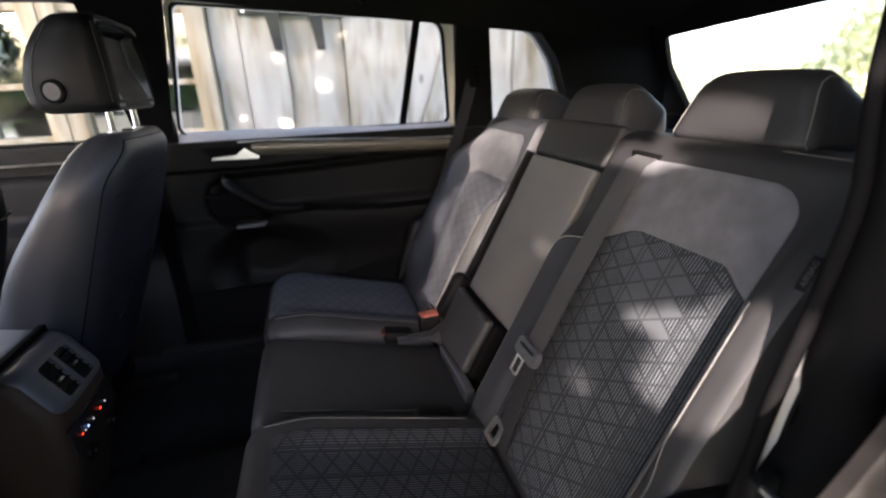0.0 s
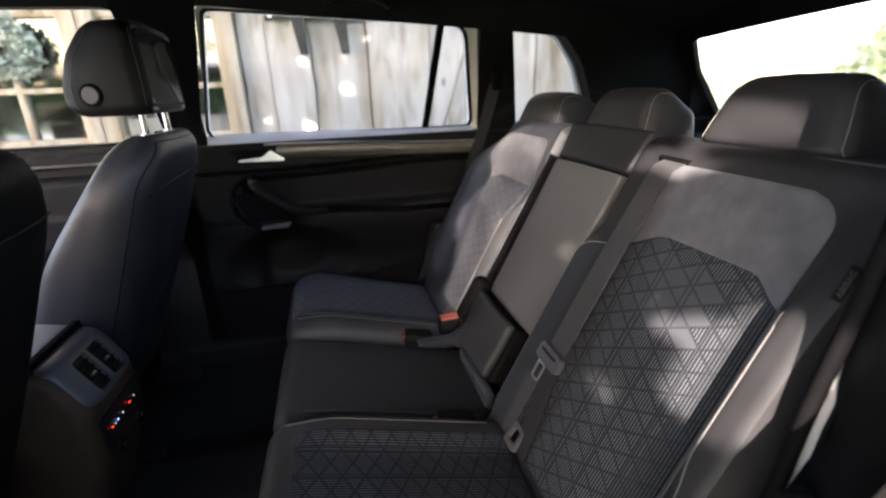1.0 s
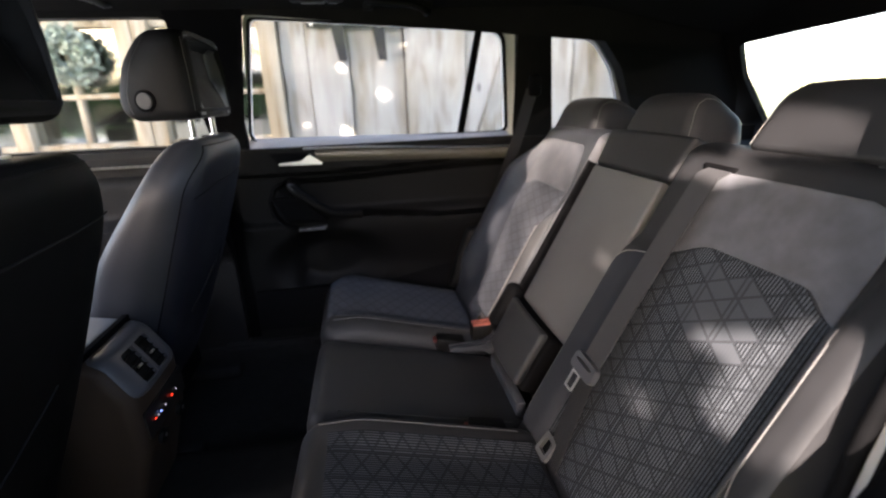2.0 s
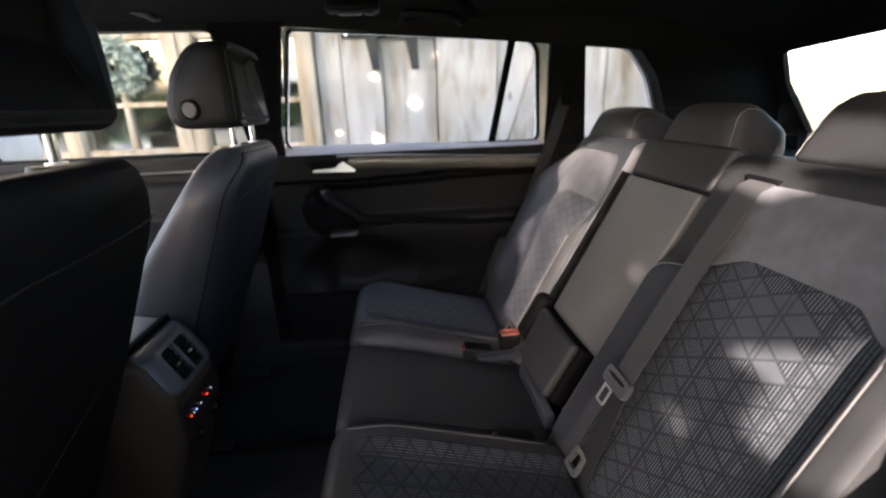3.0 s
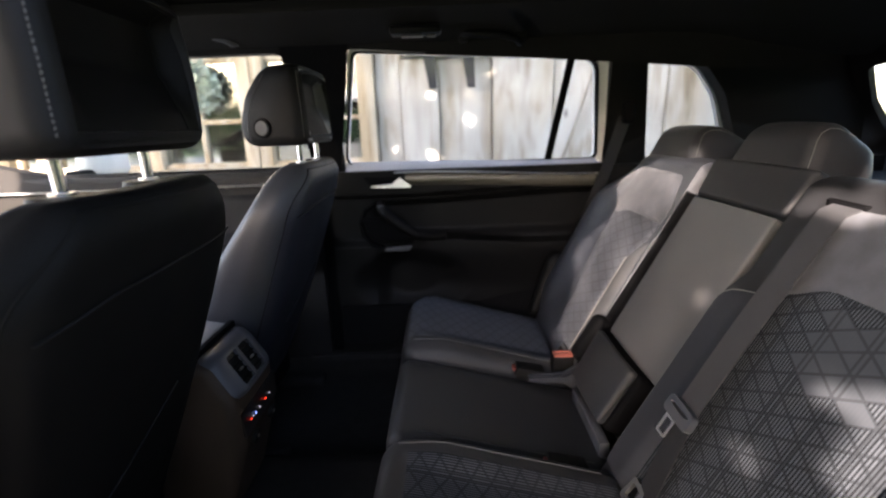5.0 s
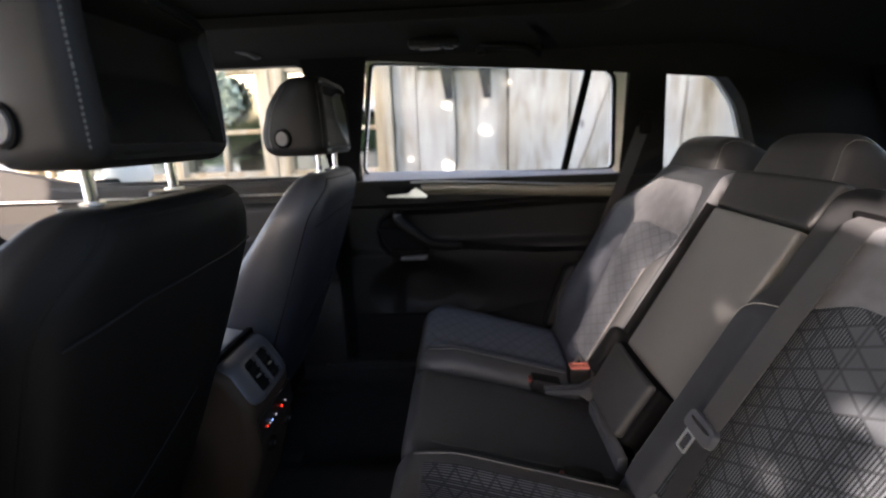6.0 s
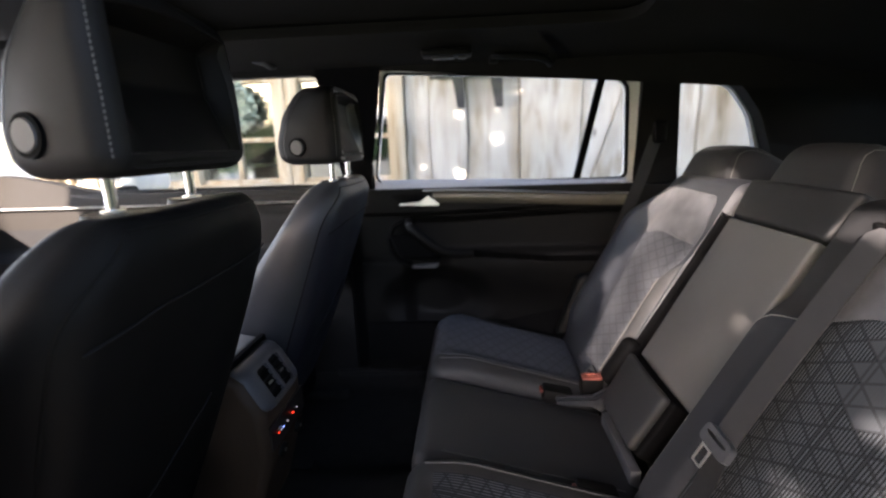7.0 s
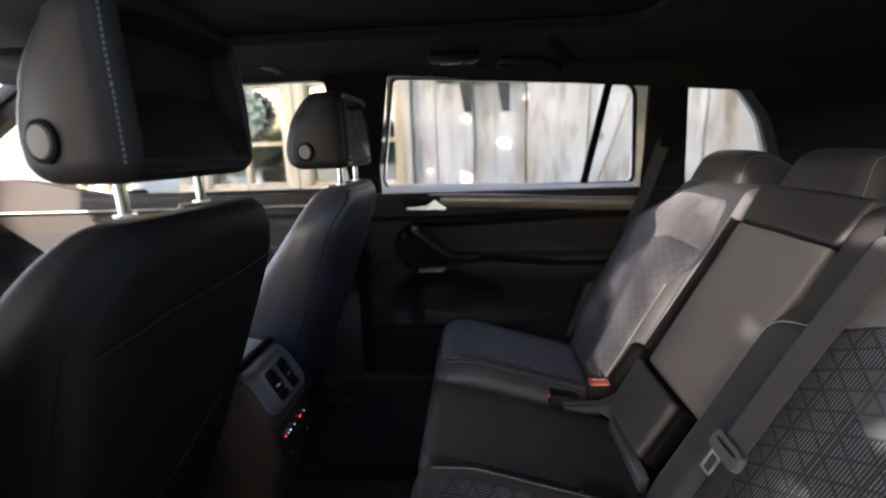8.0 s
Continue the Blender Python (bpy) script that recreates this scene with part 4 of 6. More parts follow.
def outer_seat(g):
    label = "dark rear seat with diamond-pattern cloth, suede insert and leather bolsters"
    seat = thing("rear_seat", (0.1, g * 0.37, 0.40), label, "car seat", "outer rear seats")
    # backrest core
    ys = lin(0.148, 0.256, 20) + lin(0.27, 0.5, 8) + lin(0.51, 0.63, 16)
    ss = lin(-0.06, 0.54, 30) + lin(0.55, 0.62, 8)
    bm = sheet(B(), lambda u, v: on_back(g * u, v), ys, ss, None, lambda u, v: BASE + Vector((0, g * u, 0)) + RISE * min(v, 0.57) - OUT * 0.13)
    # same seats; the far backrest's brighter light is put into its leather
    back = part("backrest", bm, M["leather" if g < 0 else "leather_lit"], seat)
    if g < 0:
        outer = lambda s: corner(0.530, 0.05, s, 0.5365)
        inner = lambda s: 0.235 + (0.222 - corner(0.222, 0.03, s, 0.5365))
        cloth_in, cloth_out = lambda s: 0.226 + 0.012 * smooth(0.36, 0.415, s), lambda s: 0.525 - 0.03 * smooth(0.385, 0.415, s) ** 2
    else:
        outer = lambda s: corner(0.446 + 0.088 * smooth(0.38, 0.49, s), 0.04, s, 0.5365)
        inner = lambda s: 0.184 + 0.022 * smooth(0.44, 0.51, s) + (0.222 - corner(0.222, 0.03, s, 0.5365))
        cloth_in, cloth_out = lambda s: 0.244 - 0.058 * smooth(0.28, 0.375, s), lambda s: 0.395 + 0.058 * smooth(0.06, 0.32, s)
    insert("suede_panel", g, inner, outer, lambda a: yoke(a, g) + 0.0005, 0.536, M["suede"], back, label="grey suede upper insert")
    # far panels take the brighter cloth, standing in for light on that seat
    insert("cloth_panel", g, cloth_in, cloth_out, -0.03, lambda a: yoke(a, g), M["cloth" if g < 0 else "cloth_lit"], back, 30, 40, label="ribbed cloth with diamond lattice" if g < 0 else "diamond-lattice cloth with light put into its colour")
    if g < 0:
        insert("bolster_welt", g, lambda s: 0.527, lambda s: 0.554, 0.0, 0.395, M["leather_grey"], back, 6, 30, 0.003)
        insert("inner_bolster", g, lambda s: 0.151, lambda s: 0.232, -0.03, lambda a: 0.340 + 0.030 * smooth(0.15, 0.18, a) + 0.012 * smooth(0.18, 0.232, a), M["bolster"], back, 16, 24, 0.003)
        part("bolster_piping", tube(B(), [on_back(g * (0.556 + 0.012 * smooth(0.22, 0.15, s)), s, 0.001) for s in lin(0.13, 0.375, 24)] + [on_back(g * 0.545, 0.392, 0.001), on_back(g * 0.532, 0.402, 0.0)], 0.0010, 6), M["leather_grey"], back)
    else:
        # far bolster paler than the near one, light put into its colour
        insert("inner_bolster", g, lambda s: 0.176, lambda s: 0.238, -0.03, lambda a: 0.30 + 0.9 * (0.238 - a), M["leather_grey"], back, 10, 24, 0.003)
        for s0, wide in ((0.262, 0.010), (0.335, 0.022)):
            part("latch_tab", slab(B(), rounded([(0.128, s0), (0.172, s0 + 0.006), (0.172, s0 + 0.006 + wide), (0.128, s0 + wide)], 0.002), lambda a, b, d: BASE + Vector((0, a, 0)) + RISE * b + OUT * (d - 0.012), 0.006), M["grey_plastic"], back)
    part("inner_piping", tube(B(), [on_back(g * (0.155 if g < 0 else 0.241), s, 0.003) for s in lin(0.0, 0.34 if g < 0 else 0.30, 20)] + [on_back(g * a, z, 0.0025) for a, z in (() if g > 0 else ((0.162, 0.350), (0.172, 0.360), (0.19, 0.367), (0.21, 0.372), (0.235, 0.380)))], 0.0011 if g < 0 else 0.0018, 6), M["thread"], back)
    part("top_seam", tube(B(), [on_back(g * a, 0.592, 0.0015) for a in lin(0.46, 0.565, 10)], 0.0012, 6), M["dark_thread"], back)
    part("hinge_cover", pad(B(), (0.17, 0.05, 0.22), 0.022, lambda p: Vector((0.40 + p.x + 0.35 * p.z, g * 0.615 + p.y, 0.665 + p.z))), M["plastic"], seat)
    headrest(-0.37 if g < 0 else 0.383, seat, *((0.272, -0.028, 0.118, 1.4) if g > 0 else (0.236, 0.0, 0.108)))
    # cushion
    def cush(p):
        x, y, z = p
        t = (x + 0.225) / 0.45
        z2 = 0.578 + z - 0.27 * max(0.0, x + 0.20) + 0.008 * math.sin(math.pi * max(0, min(1, (y + 0.2) / 0.4))) * (1 if z > 0 else 0)
        z2 += 0.024 * smooth(0.275, 0.205, 0.3825 + g * y) * smooth(-0.22, -0.10, x) if z > 0 else 0.0
        swept = smooth(0.06, 0.2175, y) ** 1.5 * (1 - t) if g > 0 else 0.0
        return Vector((0.10 + x + 0.06 * swept - 0.03 * smooth(0.02, -0.09, z) * (1 - t), g * 0.3825 + y, z2 - 0.014 * swept))
    cushion = part("cushion", pad(B(), (0.45, 0.435, 0.18), 0.046, cush, (14, 14, 3), 6), M["cushion_leather"], seat)
    def cplace(lift):
        def f(u, v):
            a = 0.228 + 0.318 * v
            x = (-0.072 if g < 0 else -0.108) + (0.364 if g < 0 else 0.400) * u
            rim = min(u, 1 - u, v, 1 - v)
            nose = max(0.0, -0.079 - x)
            c = cush(Vector((x - 0.10, g * (a - 0.3825), 0.044 + math.sqrt(0.046 ** 2 - nose ** 2))))
            return c + Vector((0, 0, lift * (0.3 + 0.7 * smooth(0, 0.05, rim)) if lift > 0 else lift))
        return f
    bm = sheet(B(), cplace(0.004), lin(0, 1, 26), lin(0, 1, 20), lambda u, v: (0.14 + 0.318 * v, -0.072 + 0.364 * u), cplace(-0.012))
    part("cushion_cloth", bm, M["cloth" if g < 0 else "cloth_lit"], cushion, "cloth with diamond lattice")
    part("cushion_piping", tube(B(), [cush(Vector((x - 0.10, -g * 0.178, 0.0893))) + Vector((0, 0, 0.001)) for x in lin(-0.09, 0.27, 20)], 0.0013, 6), M["leather_grey"], cushion)
    return seat


near_seat = outer_seat(-1)
far_seat = outer_seat(1)
out_way = (OUT * 0.6 + Vector((0, -0.8, 0))).normalized()
tag_m = Matrix.Translation(on_back(-0.588, 0.445, 0.004)) @ Matrix((RISE, -out_way, RISE.cross(-out_way))).transposed().to_4x4()
bm = box(B(), -0.019, 0.019, -0.0012, 0.0012, -0.0052, 0.0052, 0.0005)
bm.transform(tag_m)
tag = part("side_tag", bm, M["darkened_leather"], near_seat, "small black sewn label")
txt = bpy.data.curves.new("lettering", "FONT")
txt.body, txt.size, txt.align_x, txt.align_y = "AIRBAG", 0.0084, "CENTER", "CENTER"
txt.materials.append(M["grey_plastic"])
letters = new("lettering", txt)
letters.parent = tag
letters.matrix_basis = Matrix.Translation(-near_seat.location) @ tag_m @ pose(0, -0.002, 0, 90, 0, 0)

# middle seat with the folded armrest
mid = thing("middle_seat", (0.1, 0, 0.40), "narrow black leather middle rear seat with upright folded armrest", "car seat")
def mid_pad(s0, s1, w0, w1, thick, lift, r=0.018, back=0.0):
    def f(p):
        t = p.z / (s1 - s0) + 0.5
        s = s0 + (s1 - s0) * t
        return BASE + RISE * s + OUT * (lift + p.x) + Vector((0, p.y * (w0 + (w1 - w0) * t) / w1, 0)) + OUT * 0.006 * math.cos(math.pi * p.y / w1)
    return pad(B(), (thick, w1, s1 - s0), r, f, (4, 8, 12), 4)
part("armrest", mid_pad(0.13, 0.4985, 0.264, 0.264, 0.10, -0.053, 0.006), M["armrest"], mid, "smooth dark grey leather armrest")
part("top_cap", mid_pad(0.5015, 0.592, 0.272, 0.30, 0.10, -0.056, 0.010), M["leather"], mid)
part("armrest_pad", mid_pad(0.0, 0.132, 0.190, 0.200, 0.020, 0.030, 0.009), M["cushion_leather"], mid, "folded armrest end pad")
part("pad_edge", mid_pad(-0.005, 0.131, 0.204, 0.214, 0.06, -0.008, 0.010), M["rubber"], mid)
part("backing", mid_pad(-0.05, 0.55, 0.30, 0.30, 0.08, -0.11, 0.01), M["plastic"], mid)
headrest(0.0, mid, 0.240, -0.022, 0.118, 1.12)
# black strip added in the gap, standing in for its shade
bm = sheet(B(), lambda u, v: BASE + RISE * v + OUT * (0.006 + 0.006 * math.sin(math.pi * u)) + Vector((0, 0.134 + (0.030 - 0.016 * smooth(0.1, 0.45, v)) * u, 0)), lin(0, 1, 6), lin(-0.02, 0.50, 20), None, lambda u, v: BASE + RISE * v - OUT * 0.05 + Vector((0, 0.134 + (0.030 - 0.016 * smooth(0.1, 0.45, v)) * u, 0)))
part("side_filler", bm, M["rubber"], mid, "black strip darkening the gap beside the armrest")
part("side_horn", pad(B(), (0.05, 0.055, 0.13), 0.02, lambda p: BASE + RISE * (0.085 + p.z) + OUT * (0.012 + p.x) + Vector((0, 0.150 + p.y + 0.12 * max(0.0, -p.z), 0))), M["rubber"], mid, "black moulded horn beside the armrest")
part("hinge_plate", box(B(), 0.300, 0.322, -0.108, 0.10, 0.540, 0.580, 0.004), M["grey_plastic"], mid, "grey armrest hinge plate")
for y in (0.118, 0.138):
    part("hinge_strap", slab(B(), rounded([(0.20, 0.585), (0.30, 0.582), (0.335, 0.612), (0.33, 0.622), (0.29, 0.597), (0.20, 0.595)], 0.004), lambda a, b, d, y=y: (a, y + d, b), 0.008), M["leather_lit"], mid)
def mcush(p):
    t = (p.x + 0.23) / 0.46
    return Vector((0.105 + p.x - 0.02 * smooth(0.02, -0.09, p.z) * (1 - t), p.y, 0.556 + p.z - 0.25 * max(0.0, p.x + 0.205) + 0.006 * math.cos(math.pi * p.y / 0.38) * (1 if p.z > 0 else 0)))
cushion = part("cushion", pad(B(), (0.46, 0.335, 0.18), 0.038, mcush, (12, 10, 4), 4), M["cushion_leather"], mid)
part("seam", tube(B(), [mcush(Vector((x, -0.13, 0.0905))) for x in lin(-0.17, 0.18, 14)], 0.0014, 6), M["dark_thread"], cushion)

# buckles
BX, BY, BZ = 0.296, 0.182, 0.626
def buckle(at, tilt, label, colour, w=0.012):
    b = thing("buckle", at, label, "seat buckle", "seat belt buckles")
    x, y, z = at
    part("body", box(B(), x - 0.02, x + 0.055, y - 0.022, y + 0.022, z - 0.02, z + 0.012, 0.006), M["plastic"], b)
    part("release_button", box(B(), x - 0.027, x - 0.019, y - w, y + w, z - (0.5 if w > 0.015 else 0.3) * w, z + 0.45 * w, 0.002), colour, b, "red release button")
    b.rotation_euler = (0, radians(tilt), 0)
    return b
up = thing("buckle", (BX, BY, BZ - 0.05), "black seat belt buckle standing up with a red slot frame", "seat buckle", "seat belt buckles")
part("body", box(B(), BX - 0.027, BX + 0.027, BY - 0.017, BY + 0.017, BZ - 0.06, BZ, 0.004), M["plastic"], up)
part("release_button", ring_plate(B(), rounded([(-0.025, -0.015), (0.025, -0.015), (0.025, 0.015), (-0.025, 0.015)], 0.003), rounded([(-0.017, 0.0), (0.017, 0.0), (0.017, 0.010), (-0.017, 0.010)], 0.002), (0, 0.005), lambda a, b, d: (BX + a, BY + b, BZ - 0.002 + d), 0.005, 40), M["red_plastic"], up, "salmon red release button frame")
buckle((0.19, 0.165, 0.596), 12, "black seat belt buckle lying between the cushions", M["dull_red"])
buckle((0.20, -0.178, 0.592), 12, "black seat belt buckle lying between the cushions", M["dull_red"])

# belts
def strap(name, pts, width, across, label, mat="belt"):
    b = thing(name, pts[0], label, "seat belt", "seat belts")
    band("webbing", pts, width, across, b, mat)
    return b


def band(name, pts, width, across, parent, mat="belt"):
    """A flat band through the points; across: the band's width direction at each point."""
    bm = B()
    rows_ = []
    for i, (p, w) in enumerate(zip(pts, across)):
        p, w = Vector(p), Vector(w).normalized()
        t = (Vector(pts[min(i + 1, len(pts) - 1)]) - Vector(pts[max(i - 1, 0)])).normalized()
        n = t.cross(w).normalized() * 0.0009
        rows_.append([bm.verts.new(p + w * width / 2 * q + n * k) for q, k in ((-1, 1), (-0.33, 1), (0.33, 1), (1, 1), (1, -1), (0.33, -1), (-0.33, -1), (-1, -1))])
    for a, c in zip(rows_, rows_[1:]):
        for k in range(8):
            bm.faces.new([a[k], a[(k + 1) % 8], c[(k + 1) % 8], c[k]])
    return part(name, bm, M[mat], parent)


pts = [BASE + Vector((0, -0.254 - 0.023 * t, 0)) + RISE * (0.545 - 0.385 * t) + OUT * (0.018 + 0.026 * t + 0.004 * math.sin(math.pi * t)) for t in lin(0, 1, 16)]
pts = [Vector((0.606, -0.252, 1.086))] + pts[1:]
belt = strap("seat_belt", pts, 0.050, [(0.03, 1, 0.04)] * 17, "dark grey seat belt with chrome-plated tongue hanging down the backrest")
pts = [on_back(-0.272 - 0.01 * t, 0.16 - 0.19 * t, 0.033 - 0.025 * t) for t in lin(0, 1, 8)]
# lower run of the same belt, darkened in colour for shade
band("lower_webbing", pts, 0.047, [(0.05, 1, 0.0)] * 9, belt, "belt_shaded")


def tongue_put(a, b, d):
    return BASE + Vector((0, -0.276 + a, 0)) + RISE * (0.158 + b) + OUT * (0.044 + d)


bm = ring_plate(B(), rounded([(-0.036, -0.014), (0.036, -0.012), (0.034, 0.018), (-0.034, 0.016)], 0.01), rounded([(-0.026, 0.003), (0.026, 0.003), (0.026, 0.009), (-0.026, 0.009)], 0.002), (0, 0.005), tongue_put, 0.011, 48)
tg = part("tongue", bm, M["grey_plastic"], belt, "dark grey plastic belt tongue")
bm = ring_plate(B(), rounded([(0.0, -0.048), (0.024, -0.048), (0.024, -0.008), (0.0, -0.008)], 0.003), rounded([(0.0028, -0.0452), (0.0212, -0.0452), (0.0212, -0.018), (0.0028, -0.018)], 0.002), (0.012, -0.033), lambda a, b, d: tongue_put(a, b, d + 0.004), 0.003, 40)
part("latch_plate", bm, M["steel"], tg, "chrome latch plate with a square hole")
bm = ring_plate(B(), rounded([(-0.038, -0.02), (0.038, -0.02), (0.038, 0.02), (-0.038, 0.02)], 0.012), rounded([(-0.027, -0.006), (0.027, -0.006), (0.027, 0.006), (-0.027, 0.006)], 0.004), (0, 0), lambda a, b, d: (0.592 + b * 0.7, -0.250 + a, 1.074 + d + 0.1 * b), 0.010, 48)
single("belt_guide", bm, M["rubber"], "black belt guide on top of the backrest", "belt guide")
pts = [(0.595, 0.645, 1.22), (0.555, 0.652, 1.08), (0.49, 0.650, 0.90), (0.43, 0.635, 0.70), (0.37, 0.60, 0.56)]
strap("seat_belt", pts, 0.046, [(1, 0.2, 0.0)] * 5, "seat belt down beside the far backrest, shade put into its colour", "belt_shaded")
part("anchor_cover", pad(B(), (0.042, 0.026, 0.07), 0.012, lambda p: p + Vector((0.602, 0.640, 1.23))), M["rubber"], side)
# child-seat anchor covers
def anchor(y):
    a = thing("anchor_cover", (0.318, y, 0.60), "square grey child-seat anchor frame between cushion and back", "anchor frame", "anchor frames")
    put = lambda p, q, d: (0.312 + 0.6 * q - 0.75 * d, y + p, 0.592 + 0.8 * q + 0.6 * d)
    part("frame", ring_plate(B(), rounded([(-0.02, -0.022), (0.02, -0.022), (0.02, 0.022), (-0.02, 0.022)], 0.004), rounded([(-0.012, -0.013), (0.012, -0.013), (0.012, 0.013), (-0.012, 0.013)], 0.003), (0, 0), put, 0.008, 40), M["pale_plastic"], a)
    part("socket", slab(B(), [(-0.016, -0.017), (0.016, -0.017), (0.016, 0.017), (-0.016, 0.017)], lambda p, q, d: put(p, q, d - 0.003), 0.003), M["rubber"], a)
anchor(-0.255)
anchor(0.255)


# ---- front seats ----
def front_seat(cy, dx, hx, post, deep, hz, tall, mat, wing, label):
    seat = thing("front_seat", (-0.65 + dx, cy, 0.38), label, "car seat", "front seats")
    lean = math.tan(radians(21))
    def width(t):
        return 0.228 - 0.036 * max(0.0, 1 - t) ** 1.2 - 0.055 * smooth(0.80, 1.0, t) ** 1.5
    def shell():
        def f(p):
            t = (p.z + 0.34) / 0.68
            z = 0.48 + tall * t
            u = p.y / 0.222
            w = width(t) - (0.011 * smooth(0.85, 0.6, t) * max(0.0, u) if cy < 0 else 0.0)
            rear = -0.355 + dx - lean * (1.13 - z)
            bulge = 0.03 * (1 - abs(u) ** 3) + 0.012 * math.sin(math.pi * t)
            x = p.x / 0.14 + 0.5
            d0 = 0.145 - 0.05 * smooth(0.6, 1.0, t) + 0.05 * smooth(0.7, 1.0, abs(u)) * smooth(0.95, 0.5, t)
            return Vector((rear - 0.03 + bulge - d0 * (1 - x), cy + u * w, z))
        return f
    # shade put into colour: driver's backrest darker than the matching passenger one
    body = part("backrest", pad(B(), (0.14, 0.444, 0.68), 0.055, shell(), (5, 14, 18), 5), M["darkened_leather" if cy < 0 else "leather_lit"], seat)
    f = shell()
    def rear(u, t, lift=0.002):
        return f(Vector((0.07, 0.222 * u, (t - 0.5) * 0.68))) + Vector((lift, 0, 0))
    def skin(a, b, lift):
        """Rear surface by the way across and up, wrapped round the padded edge."""
        ey, ez = max(0.0, abs(a) - 0.167), max(0.0, abs(b) - 0.285)
        far_off = math.hypot(ey, ez)
        turn = min(1.5, far_off / 0.055)
        k = (0.055 + lift) * math.sin(turn) / far_off if far_off > 1e-6 else 0.0
        return f(Vector((0.015 + (0.055 + lift) * math.cos(turn), math.copysign(min(abs(a), 0.167) + ey * k, a), math.copysign(min(abs(b), 0.285) + ez * k, b))))
    def inset(u, v, lift):
        b = -0.30 + 0.632 * v
        a = u * 0.205 * (1 - 0.16 * smooth(0.80, 1.02, v) ** 2)
        r = min(1 - abs(u), 1 - v, v)
        return skin(a, b, lift * (0.1 + 0.9 * smooth(0, 0.05, r)) if lift > 0 else lift)
    bm = sheet(B(), lambda u, v: inset(u, v, 0.004), lin(-1, 1, 36), lin(0, 1, 44), None, lambda u, v: inset(u, v, -0.01))
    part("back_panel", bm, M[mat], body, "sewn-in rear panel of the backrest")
    for q in (-1, 1):
        part("panel_piping", tube(B(), [inset(q, v, 0.001) for v in lin(0.05, 1, 40)], 0.0016, 6), M["darkened_leather"], body)
    part("panel_piping", tube(B(), [inset(u, 1.0, 0.001) for u in lin(-1, 1, 30)], 0.0016, 6), M["darkened_leather"], body)
    # stitched seams across the rear panel
    part("rear_seam", tube(B(), [rear(u, 0.853 + 0.012 * u - 0.06 * max(0.0, -u - 0.45), 0.0055) for u in lin(-0.85, 0.82, 24)], 0.0015, 6), M["leather_front"], body)
    part("pocket_seam", tube(B(), [rear(u, 0.47 + 0.23 * u, 0.0055) for u in lin(-0.45, 0.32, 14)], 0.0014, 6), M["leather_front"], body)
    # cushion of the seat
    part("cushion", pad(B(), (0.5, 0.50, 0.17), 0.05, lambda p: Vector((-0.86 + dx + p.x, cy + p.y, 0.60 + p.z + 0.06 * (-p.x))), (6, 6, 3)), M["leather"], seat)
    part("base_cover", box(B(), -1.05 + dx, -0.62 + dx, cy - 0.23, cy + 0.23, 0.40, 0.53, 0.03), M["plastic"], seat)
    for s in (-1, 1):
        part("seat_rail", box(B(), -1.1 + dx, -0.5 + dx, cy + s * 0.19 - 0.02, cy + s * 0.19 + 0.02, 0.365, 0.40, 0.006), M["carpet"], seat)
    # headrest with a hollow back
    def hollow(a, b):
        return 0.030 * smooth(0.122, 0.088, abs(a)) * (smooth(0.083, 0.058, b) if b > 0 else smooth(-0.085, 0.02, b))
    def hshape(p):
        t = (p.z + 0.095) / 0.19
        sunk = 0.010 + hollow(p.y, p.z) if p.x > 0.055 and abs(p.y) < 0.1125 and abs(p.z) < 0.0685 else 0.0
        frontward = smooth(0.06, -0.06, p.x)
        x = hx - deep / 2 + p.x * deep / 0.12 + 0.012 * math.sin(math.pi * t) * -frontward + 0.03 * frontward * smooth(0.55, 1.0, t) - 0.006 * smooth(0.4, 1.0, t) * (1 - frontward) - sunk - 0.02 * frontward * smooth(0.65, 0.2, t)
        y = cy + p.y * (1 - 0.05 * smooth(0.5, 1, t) - 0.16 * frontward ** 2)
        z = hz + p.z * (1.0 if cy < 0 else 0.93) + (0.012 * (1 - (p.y / 0.145) ** 2) if p.z > 0 else 0)
        return Vector((x, y, z))
    head = part("headrest", pad(B(), (0.120, 0.278, 0.19), 0.028, hshape, (6, 10, 8), 6), M["leather_front"], seat)
    rim_o = rounded([(-0.129, -0.086), (0.129, -0.086), (0.124, 0.090), (-0.124, 0.090)], 0.028)
    rim_i = rounded([(-0.1225, -0.0825), (0.1225, -0.0825), (0.1175, 0.0835), (-0.1175, 0.0835)], 0.014)
    put = lambda a, b, d: (hx - 0.004 - d - 0.006 * smooth(0.4, 1.0, (b + 0.095) / 0.19) - 0.25 * a * a, cy + a, hz + b)
    part("back_rim", ring_plate(B(), rim_o, rim_i, (0, 0), lambda a, b, d: put(a, b, d - 0.002), 0.010, 72), M["leather_front"], head)
    def shallow(u, v, d):
        a, b = 0.1225 * u * (1 - 0.04 * v * v), 0.001 + 0.0825 * v
        return put(a, b, hollow(a, b) + d - 0.003)
    bm2 = sheet(B(), lambda u, v: shallow(u, v, 0.0), lin(-1, 1, 30), lin(-1, 1, 22), None, lambda u, v: shallow(u, v, 0.004))
    for q in (-1, 1):
        bm = sheet(B(), lambda u, v: shallow(q * u, v, -0.0015), lin(0.73, 0.985, 12), lin(-0.97, 0.97, 22), None, lambda u, v: shallow(q * u, v, 0.003))
        # wing colour carries light on the passenger seat, shade on the driver's
        part("back_wing", bm, M[wing], head, "headrest wing, lit on one seat and shaded on the other by colour")
    part("back_panel", bm2, M["headrest_back"], head, "hollow black headrest back with its shade put into the colour")
